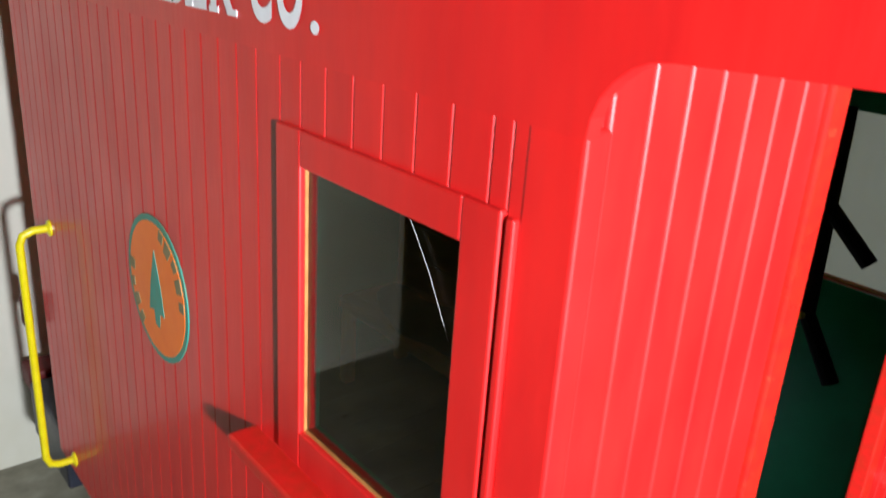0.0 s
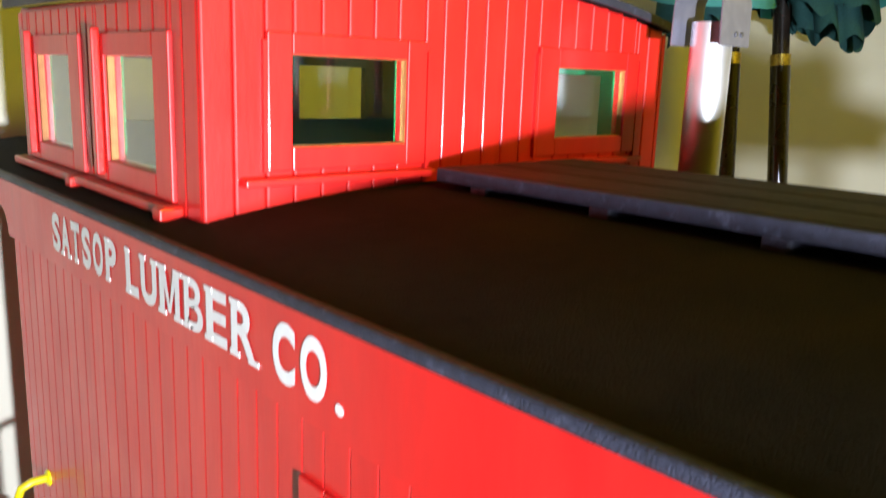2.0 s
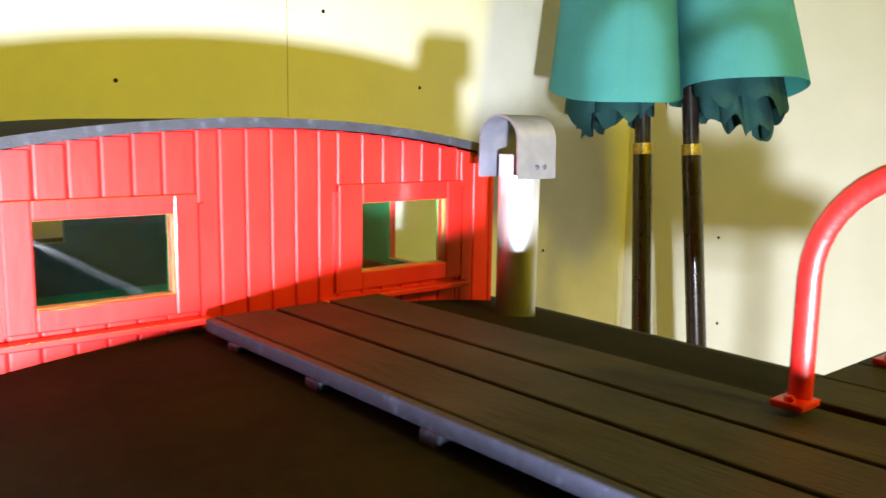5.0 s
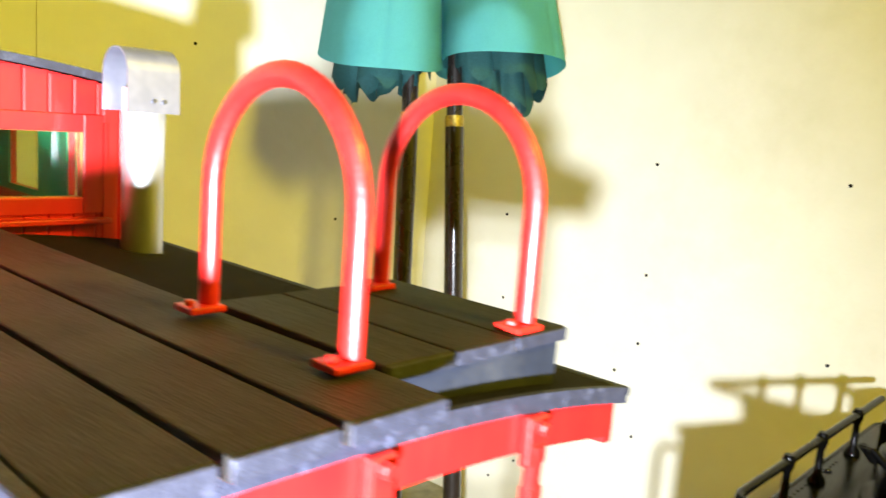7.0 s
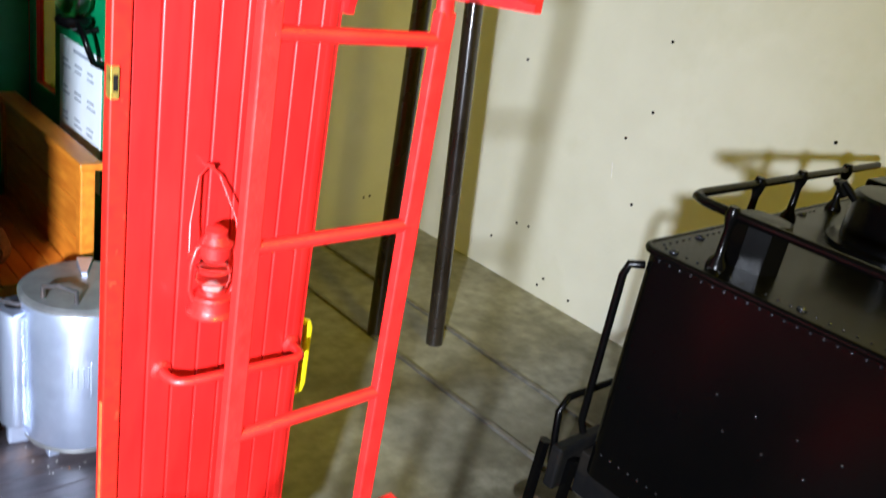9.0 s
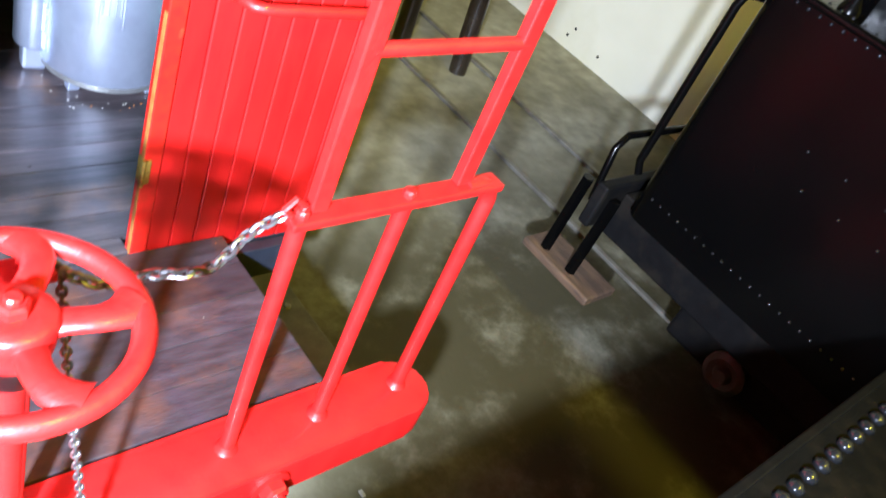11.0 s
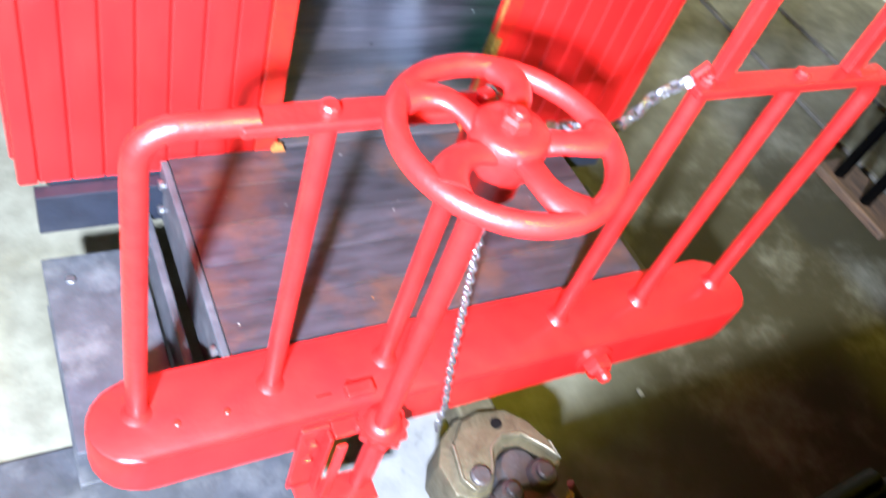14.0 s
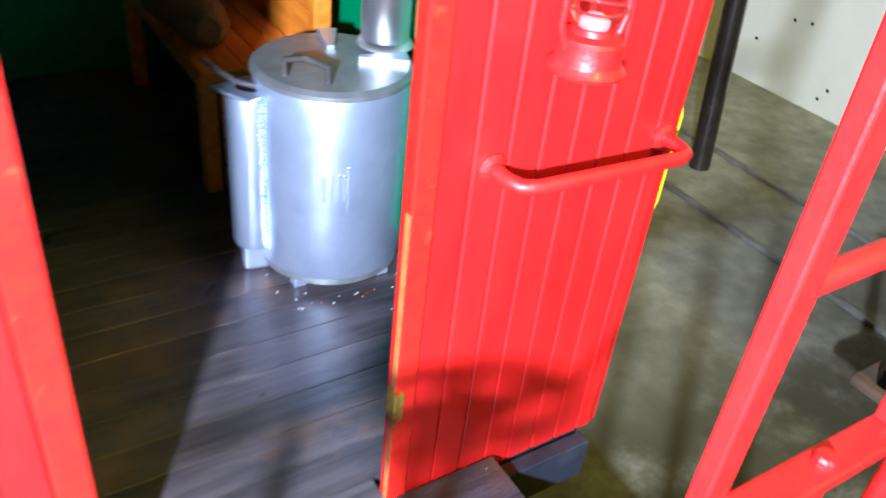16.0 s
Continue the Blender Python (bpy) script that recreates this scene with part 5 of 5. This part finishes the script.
part("hood", lathe(bmesh.new(), [(0.0100, 0.5610), (0.0125, 0.5643), (0.0125, 0.5722), (0.0142, 0.5733), (0.0142, 0.5749), (0.0118, 0.5762), (0.0085, 0.5819), (0.0092, 0.5828), (0.0092, 0.5863), (0.004, 0.5898)], LX, LY, 24), REDSTEEL, lan, smooth=24)
for s in (-1, 1):
    pts = [(LX + s * 0.016, LY, 0.5247), (LX + s * 0.0205, LY, 0.5361), (LX + s * 0.020, LY, 0.5581), (LX + s * 0.016, LY, 0.5722), (LX + s * 0.011, LY, 0.5740)]
    part("side_tube", tube(bmesh.new(), pts, 0.0022, 8), REDSTEEL, lan, smooth=60)
    part("ear", tube(bmesh.new(), [(LX + s * 0.0195, LY, 0.5678), (LX + s * 0.0235, LY, 0.5678)], 0.0022, 8), REDSTEEL, lan)
bm = tube(bmesh.new(), [(LX - 0.0225, LY, 0.5678), (LX - 0.020, LY + 0.006, 0.592), (LX - 0.009, LY + 0.018, 0.626), (LX, LY + 0.020, 0.634), (LX + 0.009, LY + 0.018, 0.626), (LX + 0.020, LY + 0.006, 0.592), (LX + 0.0225, LY, 0.5678)], 0.0009, 6)
part("bail", bm, REDSTEEL, lan, "thin wire bail")
for z in (0.5430, 0.5520):
    bm = tube(bmesh.new(), [(LX + 0.0142 * math.cos(q), LY + 0.0142 * math.sin(q), z) for q in [2 * math.pi * k / 20 for k in range(20)]], 0.0007, 5, closed=True)
    part("guard_wire", bm, REDSTEEL, lan)
part("nail", tube(bmesh.new(), [(LX, YN, 0.633), (LX, YN - 0.012, 0.635)], 0.0022, 8), REDSTEEL, end)

# ---------------- umbrellas in the corner ----------------
def umbrella(foot, head, mid, seed, turn):
    rn = random.Random(seed)
    um = thing("umbrella", (foot[0], foot[1], 0), "closed teal canvas umbrella on a dark pole leaning in the corner", "umbrella", "closed umbrellas")
    f, h = Vector(foot), Vector(head)
    at_z = lambda z: f + (h - f) * (z / h.z)
    part("pole", tube(bmesh.new(), [f, at_z(0.985)], 0.0185, 20), DARKPOLE, um, smooth=50)
    part("collar", tube(bmesh.new(), [at_z(0.9855), at_z(1.006)], 0.0187, 20), BRASS, um, "bright brass collar", smooth=50)
    part("upper_pole", tube(bmesh.new(), [at_z(1.0065), h], 0.0155, 16), DARKPOLE, um, smooth=50)
    lo = Vector((mid[0], mid[1], 1.0))
    for layer, (name, r0, zb, deep, lobes, lab) in enumerate((("canopy", 0.110, 1.102, 0.10, 3, ""), ("inner_fold", 0.082, 1.072, 0.40, 5, "teal canvas folded inside, coloured dark for its shade"), ("inner_fold", 0.058, 1.044, 0.50, 7, "teal canvas folded inside, coloured dark for its shade"))):
        bm = bmesh.new()
        n_, rows_ = 120, 16
        grid = []
        for j in range(rows_ + 1):
            s = j / rows_
            line = []
            for i in range(n_):
                a = 2 * math.pi * i / n_
                lob = abs(math.sin(lobes * a / 2 + turn + layer)) ** 0.45
                wrap = 0.05 * math.sin(a + turn) + 0.03 * math.sin(3 * a + seed)
                r = r0 * (1 - s) ** 0.75 * (1 - deep + deep * lob + wrap * (1 - s)) + 0.016
                z0 = zb + (0.026 if layer == 0 else 0.018) * math.sin(a + turn * 1.7 + layer) + (0.003 if layer == 0 else 0.011) * math.sin(lobes * a + seed + layer) + (0 if layer == 0 else 0.007 * math.sin(11 * a + 2 * seed))
                z = z0 + (2.15 - z0) * s
                c = lo.lerp(Vector((h.x, h.y, 2.15)), s)
                line.append(bm.verts.new((c.x + r * math.cos(a), c.y + r * math.sin(a), z)))
            grid.append(line)
        for j in range(rows_):
            for i in range(n_):
                bm.faces.new((grid[j][i], grid[j][(i + 1) % n_], grid[j + 1][(i + 1) % n_], grid[j + 1][i]))
        bmesh.ops.solidify(bm, geom=bm.faces[:], thickness=0.0016)
        part(name, bm, TEALSHADE if layer else TEAL, um, lab, smooth=50)
    for k in range(6):
        a = 2 * math.pi * k / 6 + turn
        p = lo + Vector((0.055 * math.cos(a), 0.055 * math.sin(a), 0.0))
        part("rib", tube(bmesh.new(), [p + Vector((0, 0, rn.uniform(0.08, 0.10))), Vector((h.x, h.y, 2.0))], 0.0045, 6), BLACKDULL, um)
    return um


umbrella((1.380, 0.795, 0), (1.500, 1.000, 2.3), (1.387, 0.915), 2, 0.4)
umbrella((1.478, 0.710, 0), (1.493, 0.945, 2.3), (1.540, 0.765), 5, 2.1)

# ---------------- black tender on the far track ----------------
TX0, TX1, TY0, TY1, TZ = 1.122, 1.80, -1.15, 0.075, 0.550
ten = thing("tender", (1.46, -0.5, 0), "black riveted miniature steam locomotive tender", "tender")
def round_rect(x0, x1, y0, y1, r, n=6):
    return arc(x1 - r, y1 - r, r, 0, 90, n) + arc(x0 + r, y1 - r, r, 90, 180, n) + arc(x0 + r, y0 + r, r, 180, 270, n) + arc(x1 - r, y0 + r, r, 270, 360, n)
tank = part("tank", prism(bmesh.new(), round_rect(TX0, TX1, TY0, TY1, 0.022), "z", 0.235, TZ - 0.006), BLACK, ten, smooth=40)
part("top_plate", prism(bmesh.new(), round_rect(TX0 - 0.003, TX1 + 0.003, TY0 - 0.003, TY1 + 0.003, 0.024), "z", TZ - 0.0055, TZ), BLACK, ten, smooth=40)
bm = tube(bmesh.new(), [(x, y, TZ - 0.003) for x, y in round_rect(TX0 - 0.003, TX1 + 0.003, TY0 - 0.003, TY1 + 0.003, 0.024)], 0.0045, 8, closed=True)
part("beading", bm, BLACK, ten, smooth=60)
def rivet_mesh(r):
    bm = bmesh.new()
    lathe(bm, [(r, 0), (r * 0.8, r * 0.45), (r * 0.35, r * 0.72), (0, r * 0.8)], 0, 0, 8)
    bmesh.ops.recalc_face_normals(bm, faces=bm.faces)
    for f in bm.faces:
        f.smooth = True
    me = bpy.data.meshes.new("rivet")
    bm.to_mesh(me)
    bm.free()
    me.materials.append(RIVET)
    return me


RIVET = material("worn_black_rivet", (0.075, 0.08, 0.095), 0.18, metal=0.8, scale=100)
rv = rivet_mesh(0.0020)
left_, back_, up_ = Matrix.Rotation(radians(-90), 4, "Y"), Matrix.Rotation(radians(-90), 4, "X"), Matrix.Identity(4)
for k in range(58):
    y = TY1 - 0.018 - k * 0.0138
    piece("rivet", rv, Matrix.Translation((TX0 + 0.016, y, TZ)) @ up_, ten)
    piece("rivet", rv, Matrix.Translation((TX0, y - 0.005, TZ - 0.0115)) @ left_, ten)
    piece("rivet", rv, Matrix.Translation((TX0, y - 0.005, 0.272)) @ left_, ten)
for k in range(30):
    x = TX0 + 0.024 + k * 0.0138
    piece("rivet", rv, Matrix.Translation((x, TY1 - 0.010, TZ)) @ up_, ten)
    piece("rivet", rv, Matrix.Translation((x, TY1, TZ - 0.0115)) @ back_, ten)
for k in range(12):
    piece("rivet", rv, Matrix.Translation((TX0, -0.060 - 0.0465 * k, 0.428)) @ left_, ten)
    piece("rivet", rv, Matrix.Translation((TX0, -0.079 - 0.0465 * k, 0.392)) @ left_, ten)
big = rivet_mesh(0.006)
for x, y in ((1.136, 0.045), (1.142, -0.105), (1.138, -0.34), (1.22, 0.062), (1.5, 0.062)):
    piece("rivet", big, Matrix.Translation((x, y, TZ)) @ up_, ten)
loop = [(1.72, 0.060, 0.612), (1.185, 0.060, 0.612), (1.168, 0.055, 0.612), (1.158, 0.040, 0.612), (1.152, 0.0, 0.612), (1.148, -0.20, 0.612), (1.146, -0.55, 0.612)]
rl = part("hand_rail", tube(bmesh.new(), loop, 0.0055, 10), BLACK, ten, "black pipe rail round the tank top", smooth=60)
for x, y in ((1.151, 0.0), (1.325, 0.060), (1.447, 0.060), (1.60, 0.060), (1.148, -0.28)):
    part("stanchion", lathe(bmesh.new(), [(0.012, TZ), (0.011, TZ + 0.006), (0.0055, TZ + 0.014), (0.0045, TZ + 0.045), (0.0075, TZ + 0.056), (0.0085, TZ + 0.064), (0.0055, TZ + 0.071)], x, y, 14), BLACK, rl, smooth=50)
hatch = part("filler_hatch", lathe(bmesh.new(), [(0.085, TZ), (0.085, TZ + 0.006), (0.070, TZ + 0.008), (0.070, TZ + 0.068), (0.066, TZ + 0.072), (0.0, TZ + 0.073)], 1.475, -0.075, 40), BLACK, ten, "round black filler hatch", smooth=40)
part("latch", tube(bmesh.new(), [(1.405, -0.03, 0.615), (1.400, -0.012, 0.632), (1.412, 0.002, 0.630), (1.418, -0.012, 0.612)], 0.005, 8), BLACK, hatch)
part("valve_box", lathe(bmesh.new(), [(0.034, TZ), (0.034, TZ + 0.052), (0.030, TZ + 0.056), (0, TZ + 0.057)], 1.205, -0.012, 8), BLACK, ten, "black eight-sided valve box")
part("back_lamp", box(bmesh.new(), 1.60, 1.66, -0.02, 0.03, TZ, TZ + 0.06, 0.004), BLACK, ten)
# rear platform, grab iron and footboard of the tender
part("grab_iron", tube(bmesh.new(), [(TX0 + 0.012, TY1, 0.522), (TX0, TY1 + 0.012, 0.520), (TX0 - 0.002, TY1 + 0.016, 0.505), (TX0 - 0.002, TY1 + 0.016, 0.30), (TX0, TY1 + 0.01, 0.285)], 0.005, 10), BLACK, ten, smooth=60)
part("frame_sill", box(bmesh.new(), TX0 + 0.04, TX1 - 0.04, TY0, TY1 + 0.029, 0.165, 0.232, 0.003), BLACKDULL, ten)
part("rear_beam", box(bmesh.new(), TX0 - 0.004, TX1 + 0.004, TY1 + 0.030, TY1 + 0.048, 0.18, 0.245, 0.004), BLACKDULL, ten)
part("uncoupling_lever", tube(bmesh.new(), [(TX0 + 0.008, TY1 + 0.050, 0.21), (TX0 + 0.002, TY1 + 0.054, 0.29), (TX0 + 0.02, TY1 + 0.056, 0.305), (TX0 + 0.2, TY1 + 0.056, 0.30), (TX1 - 0.1, TY1 + 0.056, 0.30)], 0.005, 8), BLACK, ten, smooth=60)
for y in (0.100, 0.150):
    part("step_hanger", tube(bmesh.new(), [(TX0 + 0.02, y, 0.225), (TX0 + 0.02, y + 0.004, 0.098)], 0.0085, 6), BLACK, ten)
part("footboard", box(bmesh.new(), TX0 + 0.003, TX0 + 0.069, 0.052, 0.182, 0.084, 0.097, 0.003), FOOTWOOD, ten, "worn brown wooden footboard")
for y in (-0.12, -0.36, -0.75, -1.0):
    ax = part("axle", tube(bmesh.new(), [(1.46 - 0.24, y, 0.098), (1.46 + 0.24, y, 0.098)], 0.012, 12), BLACKDULL, ten)
    for s in (-1, 1):
        m = Matrix.Translation((1.46 + s * 0.092, y, 0.098)) @ Matrix.Rotation(radians(90 * s), 4, "Y")
        part("wheel", lathe(bmesh.new(), [(0.02, -0.014), (0.083, -0.014), (0.091, -0.008), (0.091, 0.012), (0.08, 0.014), (0.04, 0.008), (0.02, 0.016)], 0, 0, 32, m), BLACKDULL, ax, smooth=40)
        m = Matrix.Translation((1.46 + s * 0.23, y, 0.098)) @ Matrix.Rotation(radians(90 * s), 4, "Y")
        part("journal_cover", lathe(bmesh.new(), [(0.030, 0), (0.030, 0.006), (0.022, 0.011), (0.014, 0.009), (0.009, 0.018), (0, 0.019)], 0, 0, 20, m), CASTGREY, ax, "grey worn journal cover", smooth=40)
for s in (-1, 1):
    for y0, y1 in ((-0.46, -0.02), (-1.1, -0.65)):
        part("truck_side", box(bmesh.new(), 1.46 + s * 0.215 - 0.012, 1.46 + s * 0.215 + 0.012, y0, y1, 0.075, 0.135, 0.006), BLACKDULL, ten)
part("bolster", box(bmesh.new(), 1.27, 1.65, -0.28, -0.20, 0.11, 0.166, 0.003), BLACKDULL, ten)
part("bolster", box(bmesh.new(), 1.27, 1.65, -0.92, -0.84, 0.11, 0.166, 0.003), BLACKDULL, ten)

# ---------------- black wagon coupled to the caboose ----------------
NX0, NX1, NY0, NY1, NZ = 0.29, 1.02, -1.5, -0.262, 0.372
wag = thing("wagon", (C, -0.9, 0), "black riveted steel wagon coupled to the caboose", "wagon")
part("body", prism(bmesh.new(), round_rect(NX0, NX1, NY0, NY1, 0.012), "z", 0.215, NZ - 0.006), BLACK, wag, smooth=40)
part("top_plate", prism(bmesh.new(), round_rect(NX0 - 0.002, NX1 + 0.002, NY0 - 0.002, NY1 + 0.002, 0.014), "z", NZ - 0.0058, NZ), BLACKDULL, wag)
part("edge_angle", box(bmesh.new(), NX0, NX1, NY1 - 0.004, NY1 + 0.003, NZ - 0.014, NZ + 0.004, 0.0015), BLACKDULL, wag, "dark worn steel edge angle")
rb2 = rivet_mesh(0.0072)
for k in range(36):
    piece("rivet", rb2, Matrix.Translation((NX0 + 0.02 + k * 0.0195, NY1 - 0.020, NZ)) @ up_, wag)
part("lever", tube(bmesh.new(), [(0.545, -0.236, 0.250), (0.62, -0.226, 0.250), (0.742, -0.217, 0.248)], 0.006, 12), BLACK, wag, "black round lever bar", smooth=60)
part("lever_grip", tube(bmesh.new(), [(0.728, -0.218, 0.248), (0.748, -0.2165, 0.248)], 0.0085, 12), BLACK, wag, smooth=60)
part("lever_sleeve", tube(bmesh.new(), [(0.575, -0.222, 0.256), (0.655, -0.216, 0.256)], 0.0075, 12), BLACK, wag, smooth=60)
part("lever_plate", box(bmesh.new(), 0.53, 0.76, -0.2620, -0.228, 0.205, 0.243, 0.003), BLACKDULL, wag)
part("sill", box(bmesh.new(), NX0 + 0.05, NX1 - 0.05, NY0, NY1 - 0.002, 0.16, 0.214, 0.003), BLACKDULL, wag)
bm = bmesh.new()
for q0, q1, size in (((0.463, -0.148, 0.112), 0.0, (0.041, 0.046, 0.029)), ((0.490, -0.140, 0.112), 0.3, (0.030, 0.040, 0.026))):
    made = bmesh.ops.create_uvsphere(bm, u_segments=28, v_segments=16, radius=1.0)["verts"]
    for v in made:                                    # boxy rounded casting with a flat crown
        v.co = Vector([math.copysign(abs(c) ** 0.72, c) for c in v.co])
        v.co.z = min(v.co.z, 0.86)
    bmesh.ops.transform(bm, matrix=Matrix.Translation(q0) @ Matrix.Rotation(q1, 4, "Z") @ Matrix.Diagonal((*size, 1)), verts=made)
c2 = part("coupler", bm, CASTGREY, wag, "grey cast iron knuckle coupler", smooth=50)
leaf_ = [(0.436, -0.118), (0.443, -0.114), (0.458, -0.124), (0.467, -0.142), (0.466, -0.166), (0.458, -0.172), (0.446, -0.160), (0.438, -0.140)]
bm = prism(bmesh.new(), leaf_, "z", 0.134, 0.1392)
bmesh.ops.bevel(bm, geom=[e for e in bm.edges if min(v.co.z for v in e.verts) > 0.139], offset=0.003, segments=3, profile=0.5, affect="EDGES", clamp_overlap=True)
part("worn_face", bm, CASTPALE, c2, "paler leaf-shaped face of the casting", smooth=60)
part("shank", box(bmesh.new(), KX - 0.018, KX + 0.016, -0.2640, -0.186, 0.104, 0.134, 0.003), CASTGREY, c2)
part("lift_chain", chain(bmesh.new(), [(KX + 0.001, -0.139, 0.143), (KX + 0.009, -0.145, 0.146), (KX + 0.018, -0.143, 0.150), (KX + 0.027, -0.133, 0.158)], 0.006, 0.001), BRASS, c2)
part("lift_rod", tube(bmesh.new(), [(KX + 0.027, -0.128, 0.163), (KX + 0.031, -0.132, 0.157), (KX + 0.062, -0.19, 0.12), (KX + 0.10, -0.258, 0.16)], 0.003, 8), CASTGREY, c2, smooth=60)
part("hose", tube(bmesh.new(), [(0.428, -0.118, 0.122), (0.416, -0.124, 0.116), (0.406, -0.136, 0.098), (KX - 0.076, -0.16, 0.07), (KX - 0.070, -0.20, 0.06), (KX - 0.055, -0.262, 0.11)], 0.0085, 12), RUBBER, c2, "black rubber air hose", smooth=60)
for y in (-0.45, -1.25):
    ax = part("axle", tube(bmesh.new(), [(0.71 - 0.16, y, 0.067), (0.71 + 0.16, y, 0.067)], 0.009, 12), BLACKDULL, wag)
    for s in (-1, 1):
        m = Matrix.Translation((0.71 + s * 0.092, y, 0.067)) @ Matrix.Rotation(radians(90 * s), 4, "Y")
        part("wheel", lathe(bmesh.new(), [(0.016, -0.012), (0.05, -0.012), (0.060, -0.008), (0.060, 0.010), (0.050, 0.012), (0.016, 0.013)], 0, 0, 32, m), BLACKDULL, ax, smooth=40)
    part("axle_box", box(bmesh.new(), 0.71 - 0.17, 0.71 + 0.17, y - 0.03, y + 0.03, 0.05, 0.162, 0.004), BLACKDULL, wag)

# boards on the floor under the coupling
board = thing("floor_board", (0.45, -0.06, 0), "white painted board lying between the rails", "board")
part("panel", box(bmesh.new(), 0.3895, 0.556, -0.42, 0.060, 0.0005, 0.0065, 0.001), BOARDWHITE, board)
mat_ = thing("floor_plate", (0.28, -0.1, 0), "dark blue-grey steel plate on the floor", "plate")
part("panel", box(bmesh.new(), 0.13, 0.374, -0.5, 0.075, 0.0005, 0.006, 0.001), STEPGREY, mat_)
leaf = thing("wood_chip", (0.741, -0.017, 0), "small pale wood chip on the floor", "chip")
part("chip", box(bmesh.new(), 0.739, 0.744, -0.021, -0.012, 0.0005, 0.002, 0.0005), PALE, leaf)
